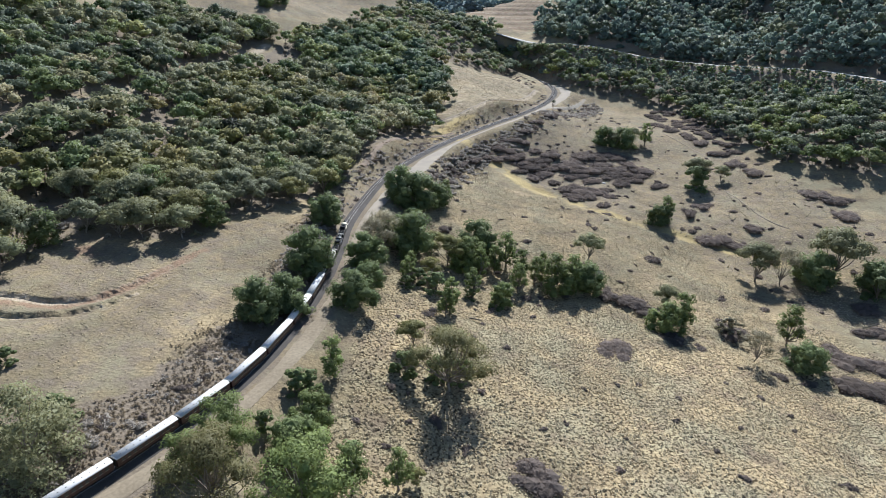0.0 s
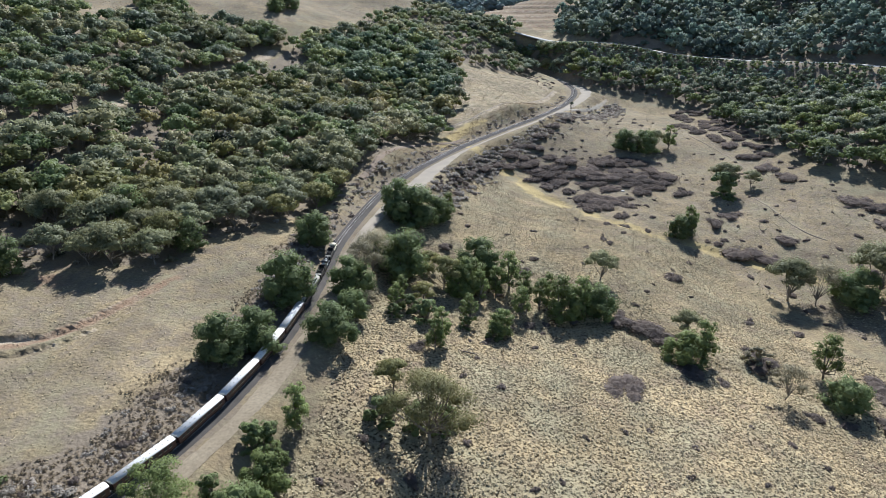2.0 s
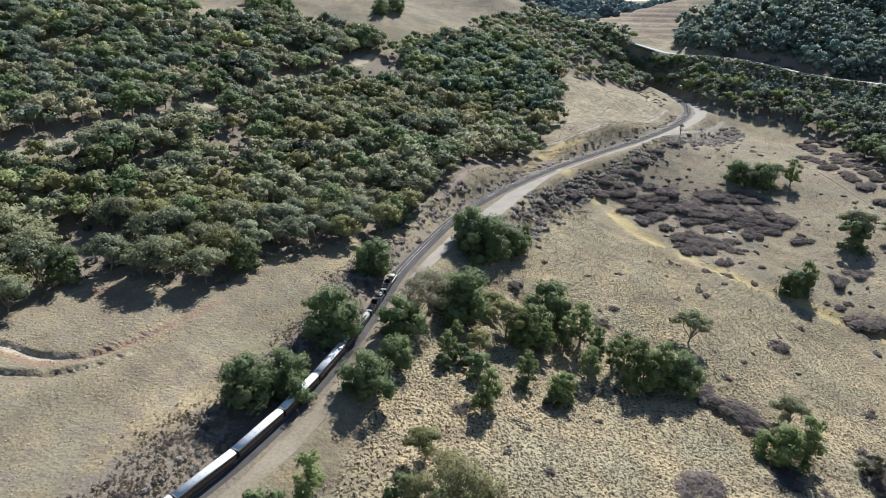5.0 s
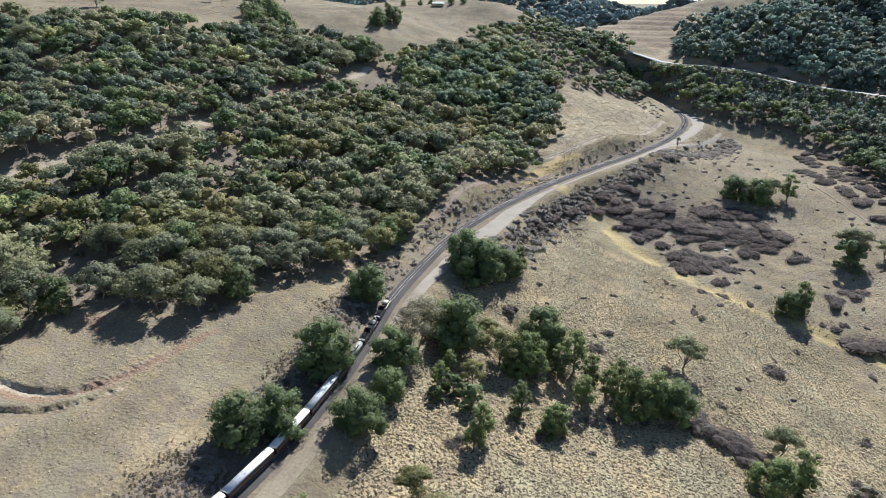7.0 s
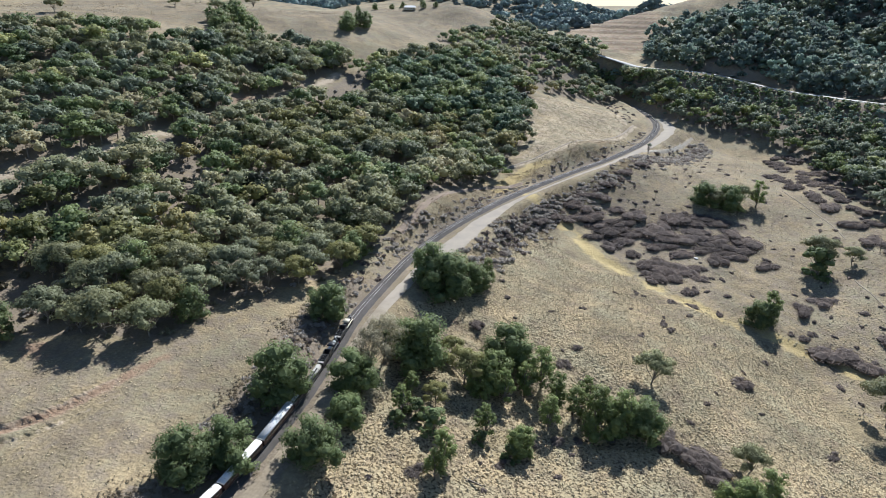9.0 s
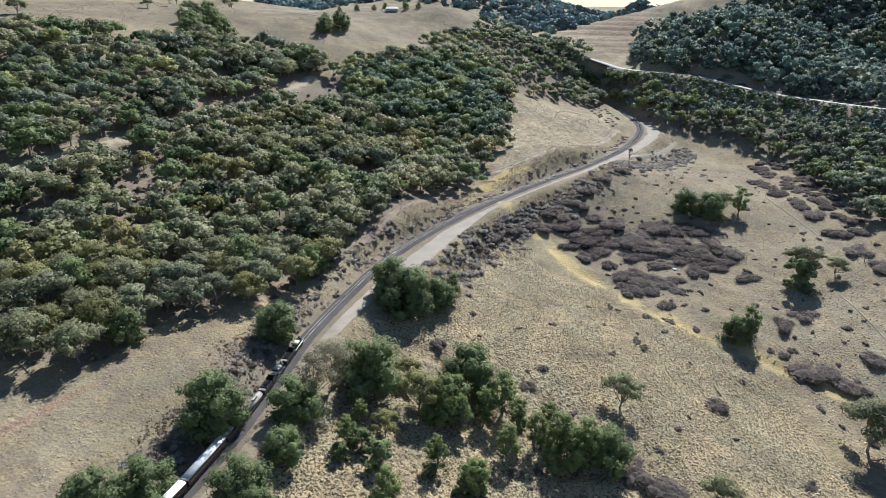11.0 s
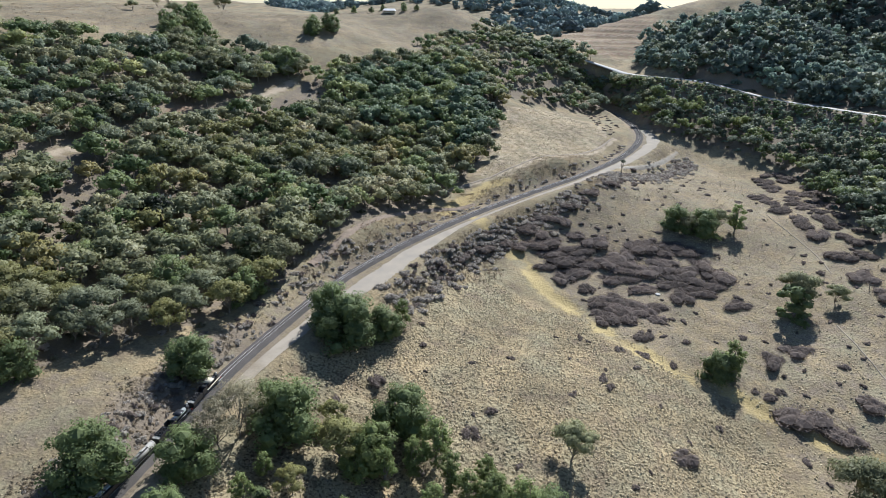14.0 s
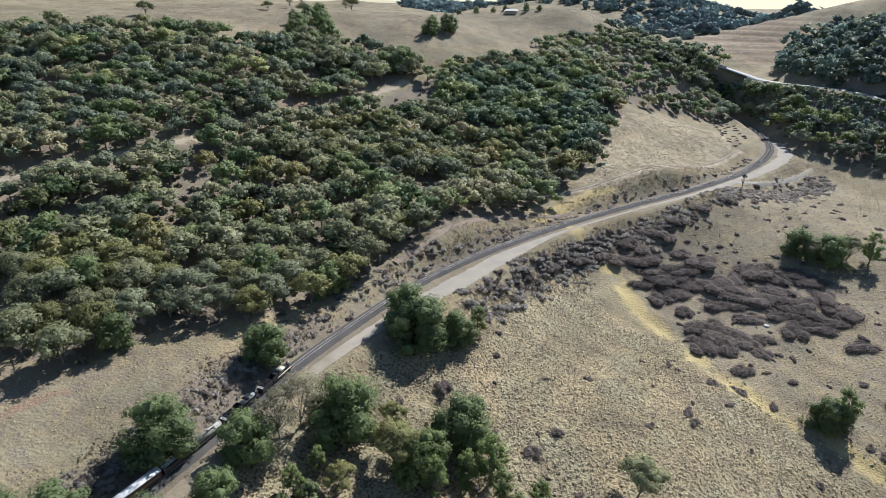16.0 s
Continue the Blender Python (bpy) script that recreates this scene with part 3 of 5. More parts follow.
def build_road():
    p = road_path
    t = np.gradient(p[:, :2], axis=0)
    t /= np.linalg.norm(t, axis=1)[:, None]
    right = np.stack([t[:, 1], -t[:, 0]], 1)
    us = np.linspace(-1, 1, 7)
    rag = np.array([1 + 0.22 * noise.noise((q[0] * 0.08, q[1] * 0.08, 3)) + 0.16 * noise.noise((q[0] * 0.45, q[1] * 0.45, 5)) for q in p])
    v = np.zeros((len(p), 7, 3))
    v[:, :, :2] = p[:, None, :2] + right[:, None] * (us[None, :, None] * (p[:, 2] * rag)[:, None, None])
    v[:, :, 2] = bed_height(p[:, 1])[:, None] - 0.45 - 0.25 * np.abs(us)[None] ** 4
    i = (np.arange(len(p) - 1)[:, None] * 7 + np.arange(6)[None]).ravel()
    me = mesh_from("gravel_road", v.reshape(-1, 3), np.stack([i, i + 1, i + 8, i + 7], 1), SERVICE_ROAD)
    return me


tagged(new("road", build_road()), "pale gravel service road beside the railway", "road", kind="structure")

tagged(new("highway", sweep("highway", highway_line, [(-4.6, -0.9), (-4, 0), (4, 0), (4.6, -0.9)], CONCRETE)), "pale sunlit highway along the wooded hillside", "road", kind="structure")


def build_backdrop():
    """Ranges at the edge of sight, two ridges deep, in a painted haze blue."""
    v, f = [], []
    for row, (far, low, tall) in enumerate(((4300, 92, 22), (4850, 108, 26))):
        n0, xs = len(v), np.linspace(-4500, 4500, 181)
        for x in xs:
            crest = low + tall * (0.5 + 0.5 * noise.noise((x * 0.0011, row * 7.3, 0.5)) + 0.18 * noise.noise((x * 0.006, row * 3.1, 2.0)))
            v += [(x, far - 250, 20), (x, far - 60, 0.5 * (20 + crest) + 8), (x, far, crest), (x, far + 120, 20)]
        for i in range(180):
            for k in range(3):
                f.append((n0 + 4 * i + k, n0 + 4 * i + 4 + k, n0 + 4 * i + 5 + k, n0 + 4 * i + 1 + k))
    me = mesh_from("backdrop", v, f, RANGE_HAZE)
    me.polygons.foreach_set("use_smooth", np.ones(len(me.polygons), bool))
    return tagged(new("backdrop", me), "ranges on the horizon painted in pale haze blue", "hills", kind="structure")


build_backdrop()


def lane(points, half, mat, label):
    """A dirt lane that lies on the land."""
    p = smooth_line(points, 2.5)
    t = np.gradient(p, axis=0)
    t /= np.linalg.norm(t, axis=1)[:, None]
    right = np.stack([t[:, 1], -t[:, 0]], 1)
    rag = half * np.array([1 + 0.35 * noise.noise((q[0] * 0.1, q[1] * 0.1, 8)) for q in p])
    us = np.linspace(-1, 1, 5)
    v = np.zeros((len(p), 5, 3))
    v[:, :, :2] = p[:, None] + right[:, None] * (us[None, :, None] * rag[:, None, None])
    v[:, :, 2] = height(v[:, :, 0], v[:, :, 1]) + 0.32 - 0.5 * np.abs(us)[None] ** 6
    i = (np.arange(len(p) - 1)[:, None] * 5 + np.arange(4)[None]).ravel()
    tagged(new("lane", mesh_from("lane", v.reshape(-1, 3), np.stack([i, i + 1, i + 6, i + 5], 1), mat)), label, "lane", kind="structure")


lane([(110, 648), (122, 658), (136, 676), (151, 703), (162, 727), (169, 743)], 2.0, GRAVEL, "narrow gravel lane leaving the service road")
lane([(-12, 556), (20, 586), (58, 636), (90, 692), (110, 742)], 1.2, DIRT, "pale dirt lane along the foot of the field")
lane(EDGE_LANE, 2.6, SOIL, "pale pinkish dirt lane along the edge of the wood")
lane([(212, 588), (218, 568), (225, 548), (229, 530), (231, 510)], 0.5, DIRT, "narrow stock path worn into the grass")
lane([(217, 455), (219, 445), (223, 427), (227, 410), (236, 392)], 0.5, DIRT, "narrow stock path worn into the grass")


# ---- trees ----
def ball(sides=6, rings=3):
    """Corners of a coarse unit ball's triangles."""
    pts = lambda i, k: np.array([math.sin(math.pi * i / rings) * math.cos(6.2832 * (k + 0.5 * i) / sides), math.sin(math.pi * i / rings) * math.sin(6.2832 * (k + 0.5 * i) / sides), math.cos(math.pi * i / rings)])
    out = []
    for i in range(rings):
        for k in range(sides):
            a, b, c, d = pts(i, k), pts(i + 1, k), pts(i + 1, k + 1), pts(i, k + 1)
            out += ([(a, b, c)] if i < rings - 1 else []) + ([(a, c, d)] if i else []) if i < rings - 1 else [(a, b, d)]
    return np.array(out)


BALL, SMALL_BALL = ball(), ball(5, 2)


def leaf_cloud(rng, h, w, low, clumps, leaves, size, dome=-0.5, loose=0.0, lobes=7, core=0.66, flat=0.6, heart=BALL, stir=0.2):
    """One crown that begins at low * h: uneven lobes under a domed outline, each a spread of small clumps of leaf sprays.
    Gives the sprays' corners, the way each faces and the clumps. dome: how far down a lobe's sides the clumps go; core: size of the shaded inner foliage."""
    heads, deep = [], (1 - low) * h
    for i in range(lobes):
        a, u = 2.39996 * i + rng.uniform(-0.35, 0.35), 0.36 * w * math.sqrt(i / max(lobes - 1, 1)) * rng.uniform(0.85, 1.12)
        r = w * rng.uniform(0.15, 0.22) * (1.15 if i == 0 else 1.0)
        thick = min(flat * r * rng.uniform(0.85, 1.2), deep * 0.45)
        rim = 1 - 0.75 * (2 * u / w) ** 2 * rng.uniform(0.55, 1.25)
        z = max(low * h + thick, low * h + deep * rim - thick)
        heads.append((np.array([math.cos(a) * u, math.sin(a) * u, z]), r, thick))
        tiers = int(deep / (0.4 * w)) if low < 0.12 and i else 1
        for j in range(0 if low < 0.03 else 1, tiers):
            b, v = a + rng.uniform(-0.5, 0.5), u * rng.uniform(0.85, 1.2)
            heads.append((np.array([math.cos(b) * v, math.sin(b) * v, low * h + thick * 0.8 + (z - low * h - thick) * (j + rng.uniform(-0.35, 0.35)) / tiers]), r, thick))
    cents = []
    while len(cents) < clumps:
        c, r, thick = heads[len(cents) % len(heads)]
        d = rng.normal(size=3)
        d /= np.linalg.norm(d)
        if d[2] < dome:
            continue
        q = rng.uniform(0.36, 0.58) * r
        cents.append((c + d * rng.uniform(0.7, 1.0) * (r - q * 0.4, r - q * 0.4, max(thick - q * 0.3, 0.3)), q, d))
    per = leaves // clumps
    tris, ways = [], []
    middle = np.array([0, 0, low * h + 0.35 * deep])
    for c, r, lobe in cents:
        d = rng.normal(size=(per, 3))
        d[:, 2] += 0.35
        d /= np.linalg.norm(d, axis=1)[:, None]
        pos = c + d * (r * rng.uniform(0.75 - loose, 1.08 + loose, (per, 1))) * (1, 1, 0.72)
        n = d + 0.35 * rng.normal(size=(per, 3)) + (0, 0, 0.25)
        n /= np.linalg.norm(n, axis=1)[:, None]
        a = np.cross(n, rng.normal(size=(per, 3)))
        a /= np.linalg.norm(a, axis=1)[:, None]
        b = np.cross(n, a)
        s = size * rng.uniform(0.6, 1.35, (per, 1))
        k = rng.uniform(0.55, 1.0, (3, per, 1))
        tris.append(np.stack([pos + a * s * k[0], pos + (-0.5 * a + 0.87 * b) * s * k[1], pos + (-0.5 * a - 0.87 * b) * s * k[2]], 1))
        out = (c - middle) / np.linalg.norm(c - middle)
        way = 0.7 * d + 0.35 * lobe + 0.25 * out + stir * rng.normal(size=(per, 3)) + (0, 0, 0.22)
        ways.append(way)
    if core:
        for c, r, thick in heads + [(np.array([0, 0, low * h + 0.55 * deep]), 0.24 * w, 0.3 * deep)]:
            lump = heart * rng.uniform(0.85, 1.1) * (r * core, r * core, thick * core) + c
            tris.append(lump)
            ways.append(lump.mean(1) - c)
    tris, ways = np.concatenate(tris), np.concatenate(ways)
    ways /= np.linalg.norm(ways, axis=1)[:, None] + 1e-9
    back = np.einsum("ij,ij->i", np.cross(tris[:, 1] - tris[:, 0], tris[:, 2] - tris[:, 0]), ways) < 0
    tris[back] = tris[back][:, ::-1]
    return tris, ways, [(c, r) for c, r, d in cents]


def tube(path, radii, sides=6):
    """A tapered round limb along a path."""
    path = np.asarray(path, float)
    v, f = [], []
    for i, (p, r) in enumerate(zip(path, radii)):
        t = path[min(i + 1, len(path) - 1)] - path[max(i - 1, 0)]
        t /= np.linalg.norm(t)
        a = np.cross(t, (0.3, 1, 0.1))
        a /= np.linalg.norm(a)
        b = np.cross(t, a)
        for k in range(sides):
            q = 2 * math.pi * k / sides
            v.append(p + r * (a * math.cos(q) + b * math.sin(q)))
    for i in range(len(path) - 1):
        for k in range(sides):
            j = (k + 1) % sides
            f.append((i * sides + k, i * sides + j, (i + 1) * sides + j, (i + 1) * sides + k))
    return np.array(v), np.array(f)


def limbs(rng, h, low, cents, girth=0.022, count=9):
    """Trunk and limbs that reach into the clumps."""
    fork = h * max(0.16, low * 0.75)
    lean = rng.normal(size=2) * 0.03 * h
    top = np.array([lean[0], lean[1], fork])
    v, f = tube([(0, 0, -0.8), (lean[0] * 0.4, lean[1] * 0.4, fork * 0.5), top, top + (lean[0], lean[1], h * 0.25)], [h * girth * 1.25, h * girth, h * girth * 0.85, h * girth * 0.35])
    vs, fs = [v], [f]
    n = len(v)
    for c, r in cents[::max(1, len(cents) // count)]:
        midp = (top + c) / 2 + rng.normal(size=3) * 0.04 * h + (0, 0, -0.03 * h)
        start = top * rng.uniform(0.75, 1.0)
        v, f = tube([start, midp, c], [h * girth * 0.55, h * girth * 0.36, h * girth * 0.12], 5)
        vs.append(v)
        fs.append(np.vstack([f + n, [(12, 13, n + 1, n)]]))
        n += len(v)
    return np.concatenate(vs), np.concatenate(fs)


def quads_mesh(name, quads, mat, ways=None):
    """A mesh of loose faces, from an array (faces, corners, 3), that face as ways says."""
    n = quads.shape[1]
    me = mesh_from(name, quads.reshape(-1, 3), np.arange(len(quads) * n).reshape(-1, n), mat, n)
    if ways is not None:
        layer = me.attributes.new("custom_normal", "FLOAT_VECTOR", "POINT")
        layer.data.foreach_set("vector", np.repeat(ways, n, 0).astype(np.float32).ravel())
        me.update()
    return me


def tree_model(kind, seed, h, w, low, clumps, leaves, size, mat, dome=-0.5, loose=0.0, count=9, lobes=7, core=0.66, flat=0.6):
    """The meshes of one tree: crown and trunk."""
    rng = np.random.default_rng(seed)
    q, ways, cents = leaf_cloud(rng, h, w, low, clumps, leaves, size, dome, loose, lobes, core, flat, stir=0.1)
    v, f = limbs(rng, h, low, cents, 0.013 if kind == "sparse" else 0.022, count)
    return quads_mesh(kind + "_crown", q, mat, ways), mesh_from(kind + "_trunk", v, f, BARK)


MODELS = {
    "round": [tree_model("round", s, 14.5, 17.5, 0.0, 170, 7600, 0.36, LEAF_DARK, -0.6, core=0.62, flat=0.85) for s in (1, 2, 3, 4)],
    "fresh": [tree_model("fresh", s, 12, 14, 0.0, 160, 6400, 0.32, LEAF_FRESH, -0.6, core=0.6, flat=0.8) for s in (5, 6)],
    "gum": [tree_model("gum", s, 15, 18, 0.16, 110, 6000, 0.36, LEAF_EUCALYPT, -0.3, loose=0.06, lobes=9, core=0.58) for s in (11, 12, 13, 14)],
    "olive": [tree_model("olive", s, 13, 16, 0.16, 100, 5600, 0.34, LEAF_OLIVE, -0.3, loose=0.06, lobes=8, core=0.58) for s in (21, 22)],
    "slim": [tree_model("slim", s, 14, 8.5, 0.05, 110, 3900, 0.28, LEAF_FRESH, -0.8, loose=0.16, lobes=6, core=0.42, flat=0.95) for s in (31, 32, 33)],
    "sparse": [tree_model("sparse", s, 15, 15, 0.14, 90, 4200, 0.26, LEAF_GREY, -0.7, loose=0.3, count=16, core=0) for s in (41, 42)],
    "wood_gum": [tree_model("wood_gum", s, 14, 20, 0.2, 100, 2700, 0.5, LEAF_EUCALYPT, -0.35, loose=0.05, lobes=9, core=0.58, flat=0.75) for s in (11, 12, 13, 14)],
    "wood_sage": [tree_model("wood_sage", s, 14, 19, 0.18, 96, 2800, 0.5, LEAF_SAGE, -0.35, loose=0.05, lobes=8, core=0.58, flat=0.75) for s in (15, 16)],
    "wood_olive": [tree_model("wood_olive", s, 13, 19, 0.22, 96, 2800, 0.5, LEAF_OLIVE, -0.3, loose=0.05, lobes=9, core=0.58, flat=0.68) for s in (21, 22)],
    "wood_round": [tree_model("wood_round", s, 16, 17, 0.02, 140, 3300, 0.52, LEAF_DARK, -0.4, core=0.5, flat=0.85) for s in (1, 2)],
    "big_olive": [tree_model("big_olive", 23, 13, 16, 0.1, 130, 11000, 0.2, LEAF_BROWN, -0.5, loose=0.2, count=30, core=0.35)],
    "big_fresh": [tree_model("big_fresh", 7, 12, 14, 0.0, 200, 11000, 0.23, LEAF_FRESH, -0.7, loose=0.08, core=0.3)],
    "big_gum": [tree_model("big_gum", 17, 15, 18, 0.0, 220, 12500, 0.28, LEAF_EUCALYPT, -0.6, loose=0.08, core=0.3)],
    "lone": [tree_model("lone", 91, 15, 6, 0.62, 18, 900, 0.4, LEAF_DUSK, -0.8)],
    "shrub": [tree_model("shrub", s, 4.5, 6, 0.0, 24, 1100, 0.26, LEAF_DARK, -0.2) for s in (51, 52)],
    "greyshrub": [tree_model("greyshrub", s, 4.5, 6, 0.0, 24, 900, 0.24, LEAF_GREY, -0.2, loose=0.25, core=0.5) for s in (53, 54)],
}
LABELS = {
    "round": ("dense dark-green rounded tree on dry grass", "tree"), "gum": ("grey-green eucalypt with a spreading clumped crown", "tree"),
    "sage": ("pale grey-green eucalypt with an open crown", "tree"),
    "lone": ("tall lone tree with a bare trunk beside the track", "tree"),
    "fresh": ("bright-green leafy tree beside the railway", "tree"), "greyshrub": ("grey half-dead shrub on dry grass", "shrub"),
    "olive": ("olive-brown eucalypt with a broad crown", "tree"), "slim": ("slim bright-green young tree on dry grass", "tree"),
    "sparse": ("half-bare grey tree with thin foliage", "tree"), "shrub": ("low dark-green shrub on dry grass", "shrub"),
}
NAMES = {"round": "broadleaf_tree", "fresh": "leafy_tree", "gum": "eucalypt", "sage": "grey_eucalypt", "lone": "lone_tree", "olive": "olive_eucalypt", "slim": "young_tree", "sparse": "bare_tree", "shrub": "shrub", "greyshrub": "dead_shrub"}
planted = []


def plant(kind, x, y, scale=1.0, wide=1.0, group=""):
    rng = np.random.default_rng(int(abs(x * 131 + y * 17)) + 5)
    if y > 600 and kind in ("round", "gum"):
        kind = "wood_" + kind
    crown, trunk = MODELS[kind][int(rng.integers(len(MODELS[kind])))]
    tree = new(NAMES[kind.replace("wood_", "").replace("big_", "")])
    tree.matrix_world = Matrix.LocRotScale((x, y, float(height(x, y))), Euler((0, 0, rng.uniform(0, 6.28))), (scale * wide, scale * wide, scale))
    part("trunk", trunk, tree)
    part("crown", crown, tree)
    tagged(tree, *LABELS[kind.replace("wood_", "").replace("big_", "")], group=group or "scattered trees")
    planted.append((x, y))
    return tree


# kind, x, y, scale of the trees that stand out
TREES_LOW = [
    ("big_gum", -105, 127, 1.40), ("shrub", -108, 145, 1.79), ("fresh", -67, 131, 0.94), ("big_olive", -58, 123, 1.5), ("big_fresh", -60, 143, 1.15),
    ("shrub", -52, 153, 1.12), ("slim", -36, 182, 1.05), ("shrub", -46, 171, 1.5), ("shrub", -43, 175, 1.2), ("fresh", -40, 160, 0.85), ("slim", -38, 165, 0.7), ("round", -42, 147, 0.79), ("shrub", -26, 149, 1.3),
    ("big_fresh", -35, 129, 1.7), ("slim", -24, 137, 1.05), ("slim", -36, 149, 0.68), ("slim", -11, 141, 0.90), ("olive", -6, 144, 0.38),
    ("sparse", -31, 278, 1.11), ("round", -34, 265, 1.00), ("round", -35, 226, 0.94), ("round", -31, 247, 0.69),
    ("slim", -15, 263, 0.78), ("shrub", -15, 256, 1.13),
]
TREES_MIDDLE = [
    ("fresh", 15, 298, 1.3), ("round", 21, 318, 1.2), ("olive", 4, 294, 1.1), ("slim", 36, 307, 1.25), ("slim", 29, 301, 1.05), ("slim", -14, 275, 0.65), ("olive", -4, 274, 0.7),
    ("shrub", -2, 259, 1.9), ("shrub", -10, 264, 1.4), ("slim", 5, 242, 1.05), ("slim", 16, 268, 0.9), ("shrub", 15, 263, 1.1), ("fresh", 30, 265, 0.85), ("slim", 40, 284, 1.0), ("slim", 43, 298, 1.05),
    ("slim", 50, 293, 1.0), ("slim", 59, 290, 1.3), ("fresh", 64, 289, 1.2), ("slim", 69, 290, 1.3), ("round", 77, 292, 0.95), ("olive", -4, 309, 0.65), ("slim", 21, 292, 1.0), ("fresh", 10, 293, 0.95),
    ("slim", 55, 303, 0.9), ("shrub", 27, 260, 1.2), ("greyshrub", -25, 294, 1.6), ("gum", 84, 323, 0.92), ("olive", -10, 208, 0.71), ("shrub", -12, 192, 1.68),
    ("big_olive", 4, 187, 1.6), ("shrub", -1, 193, 1.59), ("slim", 3, 237, 0.75),
]
TREES_GULLY = [
    ("shrub", 8, 194, 1.71), ("gum", 116, 282, 0.73), ("fresh", 110, 260, 1.15), ("slim", 117, 263, 1.25), ("greyshrub", 143, 267, 1.75), ("sparse", 143, 241, 0.89),
    ("slim", 169, 261, 1.35), ("round", 168, 241, 0.87), ("gum", 191, 340, 1.36), ("sparse", 203, 334, 1.33), ("gum", 232, 333, 1.77),
    ("round", 220, 330, 1.26), ("round", 246, 316, 1.12), ("shrub", 243, 308, 3.21), ("round", 152, 403, 0.9), ("slim", 156, 405, 1.25), ("round", -60, 309, 1.0),
    ("round", -59, 253, 1.23), ("round", -69, 208, 0.99), ("round", -61, 218, 0.99), ("round", -15, 357, 1.4), ("round", -3, 366, 0.95),
    ("gum", 201, 471, 1.20), ("shrub", 198, 462, 3.49),
]
TREES_THICK = [
    ("round", -24, 360, 1.25), ("slim", 3, 378, 0.9), ("sparse", -29, 287, 1.25), ("round", -15, 296, 1.35), ("round", -26, 304, 0.75),
]
TREES_FAR = [
    ("gum", 222, 474, 0.67), ("round", 146, 549, 1.05), ("gum", 153, 545, 0.8), ("round", 162, 546, 1.15), ("gum", 173, 556, 0.85), ("slim", 184, 554, 1.30),
    ("gum", -175, 290, 0.98), ("shrub", -136, 167, 1.10), ("round", -271, 651, 0.95), ("round", -259, 644, 0.85), ("gum", -283, 660, 0.9), ("round", -296, 668, 0.95), ("round", -248, 636, 0.9), ("gum", -310, 680, 0.8), ("round", -262, 632, 0.8), ("gum", -318, 692, 0.7), ("round", -274, 664, 0.8),
    ("round", -186, 683, 1.1), ("round", -196, 690, 0.9), ("gum", -178, 674, 0.9), ("round", -206, 777, 0.9), ("round", -199, 800, 0.9), ("round", -212, 788, 0.75), ("gum", -191, 790, 0.7), ("gum", -345, 743, 0.8),
]
TREES_RIDGE = [
    ("round", -305, 677, 1.09), ("gum", -283, 658, 1.04), ("round", -291, 697, 1.18), ("gum", -255, 654, 1.02), ("round", -274, 683, 1.08), ("round", -313, 727, 1.03), ("gum", -241, 646, 0.99),
    ("round", -318, 713, 1.02), ("round", -189, 671, 1.2), ("gum", -180, 683, 1.0), ("round", -223, 652, 0.99), ("gum", -208, 652, 0.93), ("sparse", -390, 778, 0.57), ("sparse", -343, 824, 0.58),
    ("gum", -428, 604, 0.8), ("round", -205, 768, 0.9), ("round", -190, 792, 1.0),
    ("round", -301, 662, 0.9), ("gum", -311, 699, 0.8), ("round", -329, 702, 0.8), ("round", -325, 738, 0.9), ("gum", -246, 626, 0.9), ("round", -235, 645, 0.9), ("gum", -284, 640, 0.9), ("gum", -398, 747, 0.6),
    ("gum", -446, 524, 0.64), ("gum", -372, 884, 1.04), ("gum", -442, 874, 1.46), ("gum", -372, 463, 1.21),
]
for kind, x, y, s in TREES_LOW + TREES_MIDDLE + TREES_GULLY + TREES_THICK + TREES_FAR + TREES_RIDGE:
    plant(kind, x, y, s * 1.2)


def scatter(poly, gap, seed, keep=1.0):
    """Places in a polygon of the plan, at least a gap apart, in a fixed random order."""
    rng = np.random.default_rng(seed)
    p = np.array(poly, float)
    lo, hi = p.min(0), p.max(0)
    n = int((hi[0] - lo[0]) * (hi[1] - lo[1]) / gap**2 * 3)
    q = rng.uniform(lo, hi, (n, 2))
    q = q[within(q[:, 0], q[:, 1], poly)]
    cells, out = {}, []
    for x, y in q:
        i, j = int(x // gap), int(y // gap)
        if all((x - a) ** 2 + (y - b) ** 2 > gap * gap for u in (-1, 0, 1) for v in (-1, 0, 1) for a, b in cells.get((i + u, j + v), ())):
            cells.setdefault((i, j), []).append((x, y))
            if rng.uniform() < keep:
                out.append((x, y))
    return np.array(out)


def clear_of(q):
    """Leaves out the places on the railway, the roads and the dirt track."""
    ok = np.ones(len(q), bool)
    for line, d in ((track_line, 10), (road_line, 9), (DIRT_TRACK + (2, -1), 9.0), (smooth_line([(-250, 348), (-240, 372), (-231, 402), (-223, 428), (-218, 446)], 5.0), 11.5), (smooth_line(EDGE_LANE, 4.0) + (1, -3), 8.0), (highway_line, 8)):
        ok &= near_line(q[:, 0], q[:, 1], line)[0] > d
    return q[ok]


